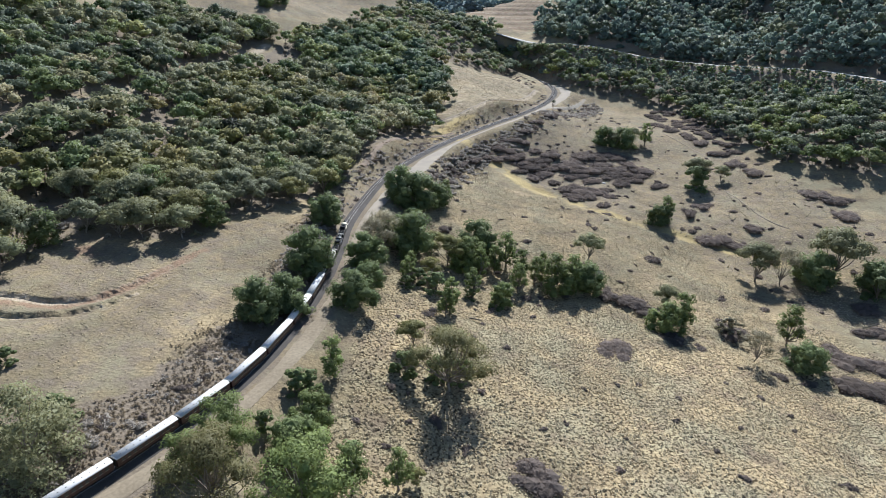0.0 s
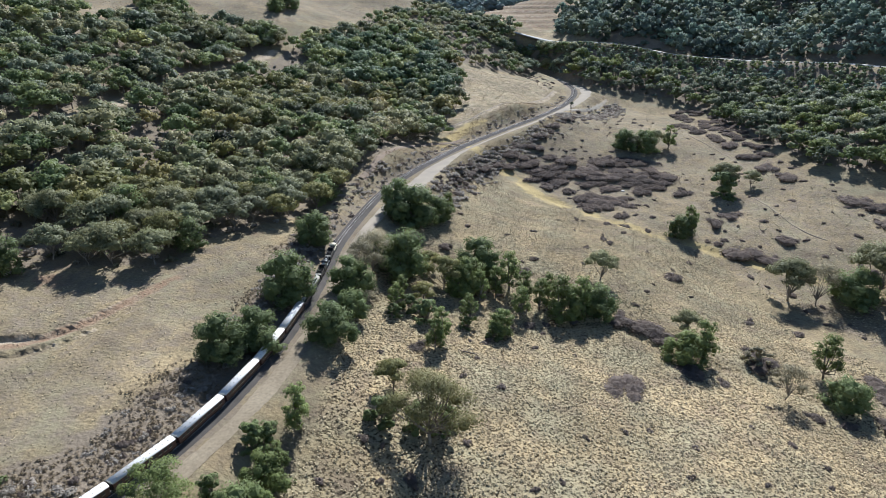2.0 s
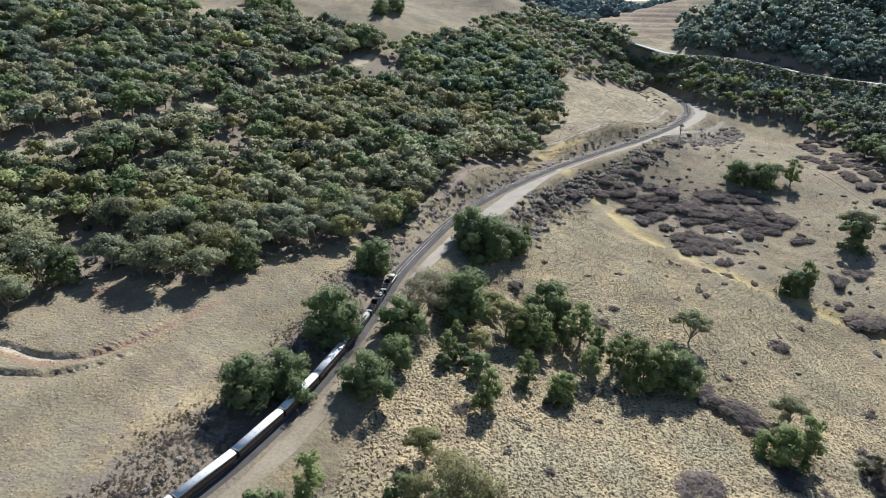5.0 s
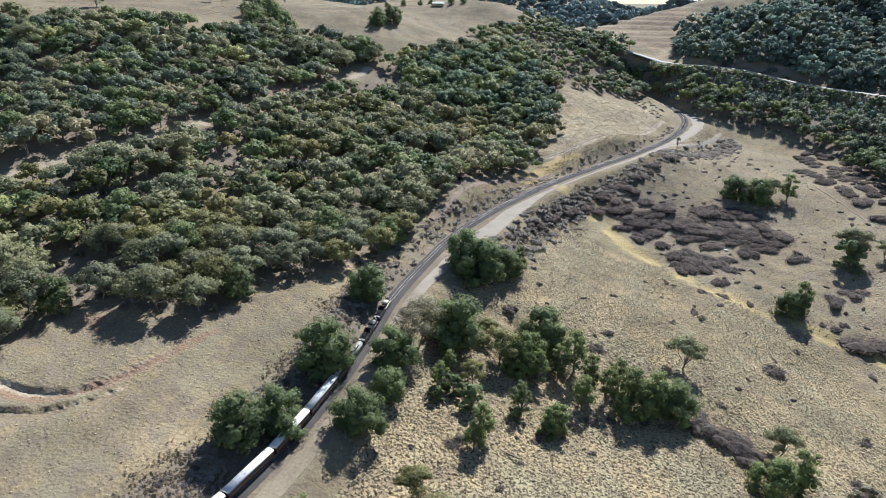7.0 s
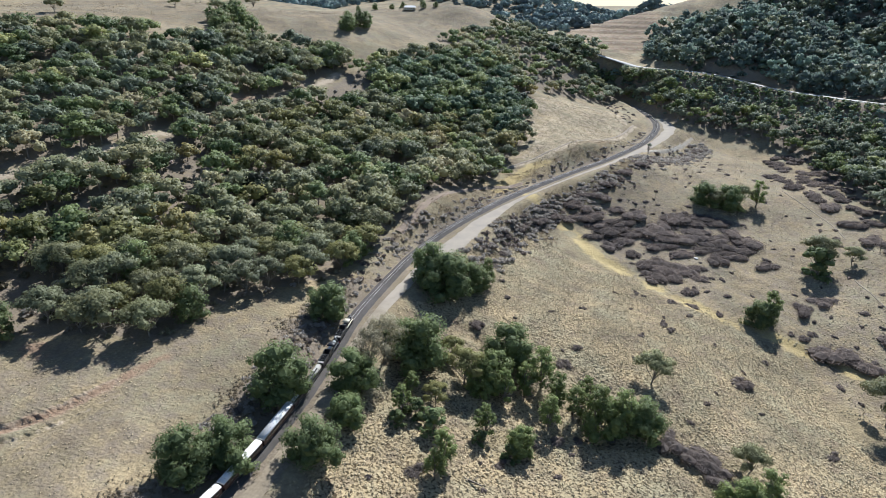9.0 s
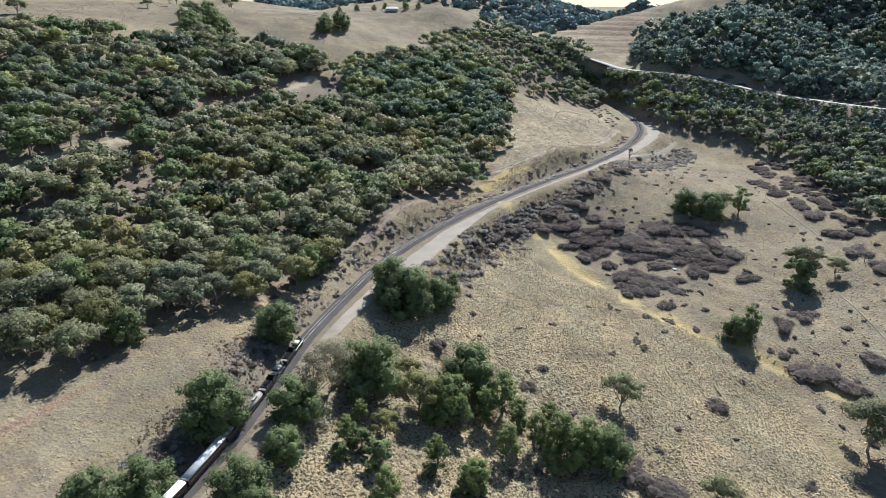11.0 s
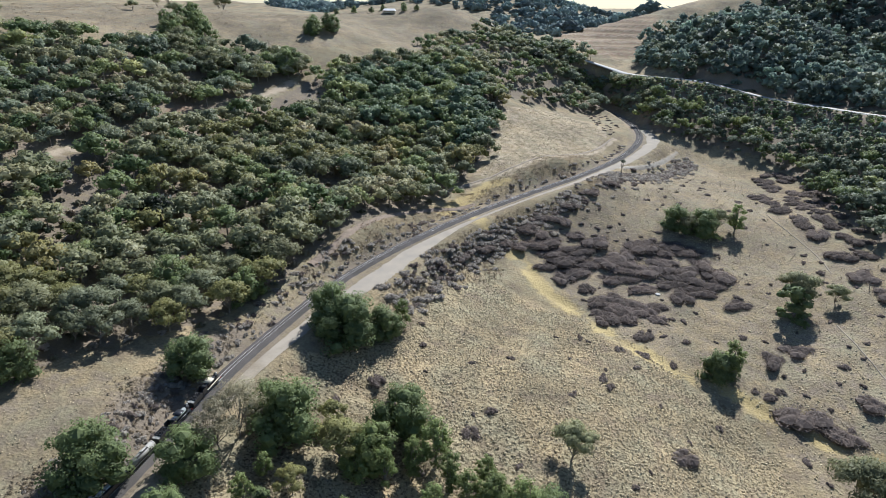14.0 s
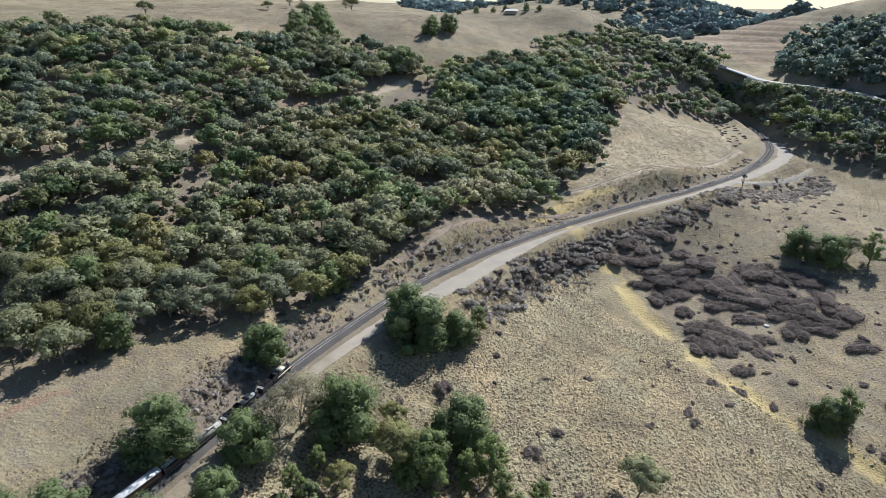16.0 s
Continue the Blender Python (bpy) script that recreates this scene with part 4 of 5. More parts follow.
def wood(name, places, crowns, mats, label, sizes, seed):
    """A wood beyond counting: one object, with its trunks under it. Each tree has a tone of its own."""
    rng = np.random.default_rng(seed)
    quads, faces, tones, stems, which = [], [], [], [], []
    zs = height(places[:, 0], places[:, 1])
    road_off, k = near_line(places[:, 0], places[:, 1], highway_line)  # trees under the highway stay lower than its edge
    road_top = np.where(zs > highway_line[k, 2] + 1.0, 900.0, highway_line[k, 2])
    post = np.array([(-1, -1), (1, -1), (1, 1), (-1, 1)], float)
    for (x, y), z in zip(places, zs):
        q, ways = crowns[int(rng.integers(len(crowns)))]
        a, s, w = rng.uniform(0, 6.28), rng.uniform(*sizes), rng.uniform(0.9, 1.2)
        tall = s
        if x > 95 and road_off[len(which)] < 60:
            tall = min(s, max(0.05, (road_top[len(which)] + 0.3 + 0.1 * road_off[len(which)] - z) / q[:, :, 2].max()))
            s = max(tall, 0.6 * s)
        c, d = math.cos(a), math.sin(a)
        turn = np.array([(c, d, 0), (-d, c, 0), (0, 0, 1)])
        which.append(np.full(len(q), int(rng.integers(len(mats))), np.int32))
        tones.append(np.full(len(q) * 3, rng.normal() * 0.8, np.float32))
        quads.append((q * (s * w, s * w, tall)) @ turn + (x, y, z))
        faces.append(ways @ turn)
        foot = np.column_stack([post * 0.3 * s + (x, y), np.full(4, z - 0.8)])
        head = np.column_stack([post * 0.16 * s + (x, y), np.full(4, z + 6.0 * tall)])
        for k in range(4):
            j = (k + 1) % 4
            stems.append([foot[k], foot[j], head[j], head[k]])
    me = quads_mesh(name, np.concatenate(quads), mats[0], np.concatenate(faces))
    for m in mats[1:]:
        me.materials.append(m)
    me.polygons.foreach_set("material_index", np.concatenate(which))
    me.attributes.new("tone", "FLOAT", "POINT").data.foreach_set("value", np.concatenate(tones))
    top = tagged(new(name, me), label, "woodland", kind="stuff")
    part("trunks", quads_mesh("trunks", np.array(stems), BARK), top, "pale tree trunks", kind="stuff")
    return top


FAR_CROWNS = [leaf_cloud(np.random.default_rng(s), 14, 20, 0.1, 60, 720, 0.85, -0.3, lobes=7, core=0.6, flat=0.85, stir=0.12)[:2] for s in range(60, 66)]
HILL_CROWNS = [leaf_cloud(np.random.default_rng(s), 15, 22, 0.0, 30, 180, 1.9, -0.2, lobes=5, core=0.7, flat=0.8, heart=SMALL_BALL, stir=0.1)[:2] for s in range(70, 74)]
SPECK_CROWNS = [leaf_cloud(np.random.default_rng(s), 12, 30, 0.0, 14, 42, 3.0, 0.0, lobes=5, core=0.9, heart=SMALL_BALL, stir=0.1)[:2] for s in range(80, 84)]
WOOD_SCARP = [(20, 1000), (45, 1022), (70, 1010), (92, 985), (98, 960), (95, 940), (60, 962), (20, 985)]
WOOD_RAVINE = [(-40, 955), (20, 985), (60, 975), (105, 950), (128, 920), (140, 890), (122, 880), (95, 915), (60, 925), (0, 925)]
GROVE = [(-153, 655), (-136, 716), (-90, 786), (-40, 798), (2, 707), (-9, 619), (-46, 630), (-101, 620), (-140, 630)]
SCAR = (-217, 548)
FERN = leaf_material("undergrowth", (0.2, 0.195, 0.125), (0.235, 0.205, 0.14), 0.4)
wood_places = clear_of(scatter(WOOD_WEST, 9.2, 1, 0.96))
glades = np.array([noise.noise((x * 0.028, y * 0.02, 4.4)) for x, y in wood_places])
wood_places = wood_places[glades < 0.46]
front = np.argsort(wood_places[:, 1] + 0.9 * np.abs(wood_places[:, 0] + 60))
rng = np.random.default_rng(4)
for x, y in wood_places[front[:150]]:
    plant(("wood_olive", "wood_gum", "wood_sage", "wood_gum", "wood_sage", "wood_olive", "wood_gum", "wood_round")[int(rng.integers(8))], float(x), float(y), float(rng.uniform(0.85, 1.35)), group="trees of the near wood")
WOOD_BANK = [(66, 940), (92, 968), (128, 936), (168, 896), (152, 866), (130, 872), (118, 905), (98, 938)]
for name, area, gap, mats, label, seed in (
    ("wood_undergrowth", WOOD_WEST, 7.6, [FERN, SCRUB, FERN, LEAF_GREY], "low grey-brown undergrowth on the floor of the wood", 21),
    ("creek_undergrowth", WOOD_CREEK, 7.6, [LEAF_DARK, LEAF_HILL_HAZE, FERN], "low dark-green undergrowth below the highway", 22),
    ("hill_undergrowth", WOOD_HILL[:6] + WOOD_HILL[-4:], 15.0, [LEAF_HILL_HAZE, LEAF_DUSK], "low dark undergrowth on the far hillside", 23)):
    wood(name, clear_of(scatter(area, gap, seed)), SPECK_CROWNS, mats, label, (0.09, 0.24) if gap < 10 else (0.25, 0.5), seed)
t = np.gradient(highway_line[:, :2], axis=0)
t /= np.linalg.norm(t, axis=1)[:, None]
k = np.r_[rng.integers(0, 33, 50), rng.integers(49, 66, 40)]
roadside = highway_line[k, :2] + np.stack([t[k, 1], -t[k, 0]], 1) * np.r_[rng.uniform(8, 14, (50, 1)), rng.uniform(9, 20, (40, 1))]
rest = wood_places[front[150:]]
grove = within(rest[:, 0], rest[:, 1], GROVE)
wood("dark_grove", rest[grove], FAR_CROWNS, [LEAF_DARK, LEAF_GROVE], "dense dark-green grove in the fold of the slope", (0.9, 1.4), 12)
wood("eucalypt_wood", rest[~grove], FAR_CROWNS, [LEAF_EUCALYPT, LEAF_SAGE, LEAF_EUCALYPT, LEAF_OLIVE, LEAF_DARK], "open grey-green eucalypt wood on the slope", (0.75, 1.4), 1)
upper_places = clear_of(np.vstack([scatter(WOOD_UPPER, 10.5, 2), np.array([(-222, 567), (-209, 596), (-246, 459), (-237, 481), (-229, 508), (-224, 520), (-196, 647), (-214, 580)], float)]))
upper_places = upper_places[np.hypot((upper_places[:, 0] - SCAR[0]) / 9, (upper_places[:, 1] - SCAR[1]) / 14) > 1]
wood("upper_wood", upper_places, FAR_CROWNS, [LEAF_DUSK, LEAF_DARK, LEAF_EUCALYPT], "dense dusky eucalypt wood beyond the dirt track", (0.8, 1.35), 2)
cut_places = clear_of(np.vstack([scatter(WOOD_CUTTING, 11, 3, 0.8), scatter(WOOD_SPUR, 9, 8, 0.9), scatter(WOOD_RAVINE, 9, 9), scatter(WOOD_SCARP, 8, 11)]))
wood("cutting_wood", cut_places, FAR_CROWNS, [LEAF_DARK, LEAF_EUCALYPT, LEAF_DUSK], "trees on the spur above the railway cutting", (0.7, 1.1), 3)
creek_places = scatter(WOOD_CREEK, 10, 4)
bank_places = scatter(WOOD_CREEK, 6.6, 16)
off_bank = near_line(bank_places[:, 0], bank_places[:, 1], highway_line)[0]
off_road = near_line(creek_places[:, 0], creek_places[:, 1], highway_line)[0]
wood("creek_wood", clear_of(creek_places[off_road > 62]), FAR_CROWNS, [LEAF_DARK, LEAF_DUSK, LEAF_FRESH, LEAF_DUSK], "dark-green wood below the highway", (0.6, 1.3), 4)
wood("young_wood", clear_of(np.vstack([bank_places[off_bank <= 62], roadside, scatter(WOOD_BANK, 6.0, 15)])), HILL_CROWNS, [LEAF_DUSK, LEAF_DUSK, LEAF_HILL_HAZE, LEAF_DARK], "young dark-green trees on the bank below the highway", (0.35, 0.62), 14)
wood("hill_wood", clear_of(scatter(WOOD_HILL, 14.2, 5)), HILL_CROWNS, [LEAF_HILL_HAZE, LEAF_HILL_HAZE, LEAF_DUSK], "dark forest on the far hillside", (1.05, 1.5), 5)
for x, y, s in ((113, 634, 0.8),):
    plant("lone", x, y, s)
WOOD_BEYOND = [(-40, 1060), (120, 1200), (300, 1260), (700, 1300), (900, 1800), (700, 2300), (-900, 2300), (-800, 1700), (-250, 1250)]
far_places = scatter(WOOD_BEYOND, 25.0, 6)
far_places = far_places[[noise.noise((x * 0.0045, y * 0.0026, 9.1)) > -0.02 or math.hypot(x + 190, y - 2050) < 260 for x, y in far_places]]
wood("distant_wood", far_places, SPECK_CROWNS, [LEAF_FAR_HAZE], "woods on the distant blue hills", (0.8, 1.7), 6)

side = np.concatenate([highway_line[:-12, :2] + np.stack([t[:-12, 1], -t[:-12, 0]], 1) * u for u in (6.5, 8.5, 12, 16, 20, 25)]) + np.random.default_rng(9).normal(size=(6 * len(highway_line) - 72, 2)) * 2.0
wood("roadside_scrub", side[np.random.default_rng(10).uniform(size=len(side)) < 0.6], SPECK_CROWNS, [LEAF_FRESH, LEAF_HILL_HAZE], "low green scrub along the highway", (0.07, 0.2), 9)


# ---- the train ----
PAINT_BLACK = material("locomotive_black", (0.03, 0.032, 0.035), 0.32, vary=0.2, grain=1.5)
PAINT_MAROON = material("carriage_maroon", (0.06, 0.026, 0.022), 0.45, vary=0.15, grain=1.2)
ROOF_WHITE = material("carriage_roof", (0.78, 0.77, 0.74), 0.6, vary=0.14, grain=0.7, second=(0.62, 0.61, 0.58), patch=0.35)
TANK_GREY = material("tank_grey", (0.37, 0.36, 0.32), 0.5, vary=0.2, grain=1.0, second=(0.29, 0.28, 0.24), patch=0.3)
UNDER_DARK = material("underframe", (0.045, 0.042, 0.04), 0.85, vary=0.3, grain=2)
COAL = material("coal", (0.02, 0.02, 0.022), 0.6, vary=0.5, grain=4, bump=0.1)
WINDOW_GLASS = material("window_glass", (0.04, 0.05, 0.055), 0.08, vary=0.05)
CREAM = material("cream_paint", (0.62, 0.56, 0.42), 0.5, vary=0.1, grain=1)
BUFFER_RED = material("buffer_red", (0.35, 0.04, 0.03), 0.5, vary=0.1)
BOILER_STEEL = material("boiler_cladding", (0.46, 0.5, 0.49), 0.3, metal=0.5, vary=0.15, grain=1.2)


def box(bm, x, y, z, w, l, h, top=1.0):
    """A block standing on z, centred on x, y; top: its upper face's share of the width."""
    v = [bm.verts.new((x + sx * w / 2 * (top if k else 1), y + sy * l / 2, z + k * h)) for k in (0, 1) for sx, sy in ((-1, -1), (1, -1), (1, 1), (-1, 1))]
    for f in ((3, 2, 1, 0), (4, 5, 6, 7), (0, 1, 5, 4), (1, 2, 6, 5), (2, 3, 7, 6), (3, 0, 4, 7)):
        bm.faces.new([v[i] for i in f])


def barrel(bm, a, b, ra, rb=None, sides=14):
    """A round body from a to b."""
    a, b = Vector(a), Vector(b)
    t = (b - a).normalized()
    u = t.orthogonal().normalized()
    w = t.cross(u)
    rings = [[bm.verts.new(p + r * (u * math.cos(6.2832 * k / sides) + w * math.sin(6.2832 * k / sides))) for k in range(sides)] for p, r in ((a, ra), (b, rb or ra))]
    for k in range(sides):
        f = bm.faces.new((rings[0][k], rings[0][(k + 1) % sides], rings[1][(k + 1) % sides], rings[1][k]))
        f.smooth = sides > 8
    bm.faces.new(rings[0][::-1])
    bm.faces.new(rings[1])


def arch(bm, width, length, z, rise, n=9):
    """A curved roof along y with its overhang."""
    ring = [(width / 2 * math.sin(q), z + rise * (math.cos(q) - math.cos(1.35)) / (1 - math.cos(1.35))) for q in np.linspace(-1.35, 1.35, n) * 1.0]
    k = width / 2 / (width / 2 * math.sin(1.35))
    rows = [[bm.verts.new((x * k, y, h)) for x, h in ring] + [bm.verts.new((width / 2 - 0.06, y, z - 0.08)), bm.verts.new((-width / 2 + 0.06, y, z - 0.08))] for y in (-length / 2, length / 2)]
    m = len(rows[0])
    for i in range(m):
        f = bm.faces.new((rows[0][i], rows[0][(i + 1) % m], rows[1][(i + 1) % m], rows[1][i]))
        f.smooth = i < n - 1
    bm.faces.new(rows[0])
    bm.faces.new(rows[1][::-1])


def solid(name, mat, *pieces):
    """A mesh from calls of box, barrel and arch."""
    bm = bmesh.new()
    for make, *args in pieces:
        make(bm, *args)
    bmesh.ops.recalc_face_normals(bm, faces=bm.faces)
    me = bpy.data.meshes.new(name)
    bm.to_mesh(me)
    bm.free()
    me.materials.append(mat)
    return me


def at(ob, x, y, z):
    ob.location = (x, y, z)
    return ob


BOGIE = solid("bogie", UNDER_DARK, (box, 0, 0, 0.35, 2.0, 2.9, 0.35), (box, -0.95, 0, 0.3, 0.16, 3.3, 0.5), (box, 0.95, 0, 0.3, 0.16, 3.3, 0.5))
WHEELSET = solid("wheelset", UNDER_DARK, (barrel, (-0.78, 0, 0.46), (-0.66, 0, 0.46), 0.46), (barrel, (0.66, 0, 0.46), (0.78, 0, 0.46), 0.46), (barrel, (-0.7, 0, 0.46), (0.7, 0, 0.46), 0.09, 0.09, 8))


def bogies(thing, *places):
    for y in places:
        b = at(part("bogie", BOGIE, thing), 0, y, 0)
        for o in (-1.1, 1.1):
            at(part("wheelset", WHEELSET, b), 0, o, 0)


def build_carriage():
    c = tagged(new("carriage"), "maroon passenger carriage with a white curved roof", "carriage", "carriages of the train")
    part("body", solid("carriage_body", PAINT_MAROON, (box, 0, 0, 1.15, 2.9, 19.3, 2.25), (box, 0, 0, 3.35, 2.84, 19.3, 0.12)), c)
    part("roof", solid("carriage_roof", ROOF_WHITE, (arch, 3.05, 19.5, 3.48, 0.62)), c, "white weathered curved roof")
    part("underframe", solid("carriage_underframe", UNDER_DARK, (box, 0, 0, 0.85, 2.5, 18.6, 0.3), (box, 0.5, -1.5, 0.35, 1.2, 3.4, 0.5), (box, -0.5, 2.4, 0.35, 1.0, 2.2, 0.5)), c)
    pane = solid("pane", WINDOW_GLASS, (box, 0, 0, 0, 0.05, 1.0, 0.95))
    trim = solid("window_trim", CREAM, (box, 0, 0, 0, 0.04, 1.2, 0.07))
    for k in range(10):
        for side in (-1, 1):
            w = at(part("window", pane, c), side * 1.44, -7.9 + k * 1.75, 2.15)
            at(part("sill", trim, w), side * 0.02, 0, -0.08)
    vent = solid("roof_vent", TANK_GREY, (box, 0, 0, 0, 0.2, 0.34, 0.16, 0.7))
    for k in range(9):
        for side in (-1, 1):
            at(part("roof_vent", vent, c), side * 0.62, -8.0 + k * 2.0, 4.0)
    for y in (-9.7, 9.7):
        part("gangway", solid("gangway", UNDER_DARK, (box, 0, y, 1.2, 1.3, 0.5, 2.2)), c)
    bogies(c, -6.9, 6.9)
    return c


def build_locomotive(front=True):
    c = tagged(new("steam_locomotive"), "black steam locomotive with a cream cab roof" if front else "black steam locomotive with a long steel-clad boiler", "locomotive", "locomotives of the train")
    part("boiler", solid("boiler", PAINT_BLACK if front else BOILER_STEEL, (barrel, (0, -2.6, 2.65), (0, 3.4, 2.65), 0.86, 0.78, 18)), c)
    part("smokebox", solid("smokebox", PAINT_BLACK, (barrel, (0, 3.4, 2.65), (0, 5.0, 2.65), 0.84, 0.84, 18), (barrel, (0, 5.0, 2.65), (0, 5.12, 2.65), 0.6, 0.5, 14)), c)
    part("chimney", solid("chimney", PAINT_BLACK, (barrel, (0, 4.2, 3.4), (0, 4.2, 4.05), 0.26, 0.32, 12)), c)
    part("steam_dome", solid("steam_dome", PAINT_BLACK, (barrel, (0, 1.2, 3.3), (0, 1.2, 3.85), 0.42, 0.34, 12), (barrel, (0, 1.2, 3.85), (0, 1.2, 3.98), 0.34, 0.14, 12)), c)
    part("sand_dome", solid("sand_dome", PAINT_BLACK, (barrel, (0, -0.6, 3.3), (0, -0.6, 3.75), 0.36, 0.28, 12)), c)
    part("firebox", solid("firebox", PAINT_BLACK, (box, 0, -3.2, 1.4, 1.9, 1.9, 1.95, 0.75)), c)
    cab = part("cab", solid("cab", PAINT_BLACK, (box, -1.35, -4.9, 1.3, 0.1, 2.2, 2.2), (box, 1.35, -4.9, 1.3, 0.1, 2.2, 2.2), (box, 0, -3.85, 1.3, 2.7, 0.1, 2.3), (box, 0, -4.9, 1.2, 2.8, 2.3, 0.12)), c)
    part("cab_roof", solid("cab_roof", CREAM if front else PAINT_BLACK, (arch, 2.95, 2.9, 3.5, 0.42)), cab, "cream curved cab roof" if front else "")
    part("running_board", solid("running_board", CREAM if front else PAINT_BLACK, (box, -1.15, 1.0, 1.62, 0.5, 8.2, 0.08), (box, 1.15, 1.0, 1.62, 0.5, 8.2, 0.08)), c)
    part("frame", solid("loco_frame", UNDER_DARK, (box, 0, 0, 0.75, 1.7, 11.4, 0.6)), c)
    part("buffer_beam", solid("buffer_beam", BUFFER_RED, (box, 0, 5.75, 0.75, 2.5, 0.16, 0.5), (barrel, (-0.85, 5.8, 1.0), (-0.85, 6.15, 1.0), 0.2, 0.22, 10), (barrel, (0.85, 5.8, 1.0), (0.85, 6.15, 1.0), 0.2, 0.22, 10)), c, "red buffer beam")
    part("headlamp", solid("headlamp", ROOF_WHITE, (barrel, (0, 4.9, 3.6), (0, 5.2, 3.6), 0.2, 0.2, 10)), c)
    drive = solid("driving_wheel", PAINT_BLACK, (barrel, (-0.06, 0, 0), (0.06, 0, 0), 0.72, 0.72, 18), (barrel, (-0.1, 0, 0), (0.1, 0, 0), 0.18, 0.18, 10))
    for side in (-0.74, 0.74):
        for y in (-2.6, -0.9, 0.8, 2.5):
            at(part("driving_wheel", drive, c), side, y, 0.72)
        part("coupling_rod", solid("coupling_rod", STEEL, (box, side * 1.2, 0, 0.68, 0.06, 5.4, 0.12)), c)
        part("cylinder", solid("cylinder", PAINT_BLACK, (barrel, (side * 1.45, 3.6, 0.95), (side * 1.45, 4.8, 0.95), 0.36, 0.36, 12)), c)
    at(part("wheelset", WHEELSET, c), 0, 4.6, 0)
    return c


def build_tender():
    c = tagged(new("tender"), "black coal tender behind a steam locomotive", "tender", "tenders of the train")
    part("body", solid("tender_body", PAINT_BLACK, (box, 0, 0, 1.1, 2.7, 6.2, 1.5), (box, -1.28, 0.6, 2.6, 0.1, 4.6, 0.55), (box, 1.28, 0.6, 2.6, 0.1, 4.6, 0.55), (box, 0, -1.6, 2.6, 2.6, 0.1, 0.6)), c)
    part("tank_top", solid("tank_top", TANK_GREY, (box, 0, -2.35, 2.6, 2.5, 1.3, 0.14), (barrel, (0, -2.4, 2.7), (0, -2.4, 2.95), 0.34, 0.34, 10)), c, "pale grey tank top with a filler lid")
    bm = bmesh.new()
    for k in range(60):
        rr = random.uniform(0.12, 0.3)
        m = Matrix.LocRotScale((random.uniform(-1.05, 1.05), random.uniform(-1.3, 2.7), 2.65 + random.uniform(0, 0.25)), Euler((random.random() * 3, random.random() * 3, 0)), (rr, rr, rr))
        bmesh.ops.create_icosphere(bm, subdivisions=1, radius=1, matrix=m)
    me = bpy.data.meshes.new("coal")
    bm.to_mesh(me)
    bm.free()
    me.materials.append(COAL)
    part("coal", me, c, "heaped black coal")
    part("frame", solid("tender_frame", UNDER_DARK, (box, 0, 0, 0.75, 2.2, 6.4, 0.35)), c)
    bogies(c, -1.8, 1.8)
    return c


def build_tank_wagon():
    c = tagged(new("tank_wagon"), "grey-green cylindrical water tank wagon", "wagon")
    part("tank", solid("tank", TANK_GREY, (barrel, (0, -5.4, 2.25), (0, 5.4, 2.25), 1.12, 1.12, 20), (barrel, (0, 5.4, 2.25), (0, 5.7, 2.25), 1.12, 0.7, 20), (barrel, (0, -5.7, 2.25), (0, -5.4, 2.25), 0.7, 1.12, 20)), c)
    part("filler_dome", solid("filler_dome", TANK_GREY, (barrel, (0, 0, 3.3), (0, 0, 3.75), 0.42, 0.38, 12)), c)
    part("walkway", solid("walkway", UNDER_DARK, (box, 0.55, 0, 3.3, 0.5, 5.0, 0.06)), c)
    part("frame", solid("tank_frame", UNDER_DARK, (box, 0, 0, 0.85, 2.4, 12.2, 0.3), (box, 0, -4, 1.1, 1.8, 0.5, 0.5), (box, 0, 4, 1.1, 1.8, 0.5, 0.5)), c)
    for y in (-5, -2.5, 2.5, 5):
        part("tank_band", solid("tank_band", UNDER_DARK, (barrel, (0, y - 0.05, 2.25), (0, y + 0.05, 2.25), 1.14, 1.14, 20)), c)
    bogies(c, -4.2, 4.2)
    return c


def build_van():
    c = tagged(new("support_van"), "dark low goods wagon with pale hatches", "wagon")
    part("body", solid("van_body", PAINT_BLACK, (box, 0, 0, 1.1, 2.6, 11.6, 1.35)), c)
    for y in (-4.2, -1.4, 1.4, 4.2):
        part("hatch", solid("hatch", ROOF_WHITE, (box, -0.3, y, 2.45, 1.5, 2.4, 0.16, 0.9)), c, "pale grey hatch")
    part("frame", solid("van_frame", UNDER_DARK, (box, 0, 0, 0.8, 2.3, 11.9, 0.3)), c)
    for y in (-4.9, -2.9, -1.0, 1.0, 2.9, 4.9):
        for side in (-1.32, 1.32):
            part("stanchion", solid("stanchion", UNDER_DARK, (box, side, y, 1.0, 0.08, 0.14, 1.5)), c)
    bogies(c, -3.9, 3.9)
    return c


run = smooth_line(TRACK, 0.5)
run_s = np.r_[0, np.cumsum(np.linalg.norm(np.diff(run, axis=0), axis=1))]


def on_track(s):
    """The pose on the rails at s metres along the line."""
    x, y = np.interp(s, run_s, run[:, 0]), np.interp(s, run_s, run[:, 1])
    xa, ya, xb, yb = np.interp(s - 6, run_s, run[:, 0]), np.interp(s - 6, run_s, run[:, 1]), np.interp(s + 6, run_s, run[:, 0]), np.interp(s + 6, run_s, run[:, 1])
    yaw = math.degrees(math.atan2(-(xb - xa), yb - ya))
    tilt = math.degrees(math.atan2(float(bed_height(yb) - bed_height(ya)), 12))
    return pose(x, y, float(bed_height(y)) + 0.2, tilt, 0, yaw)


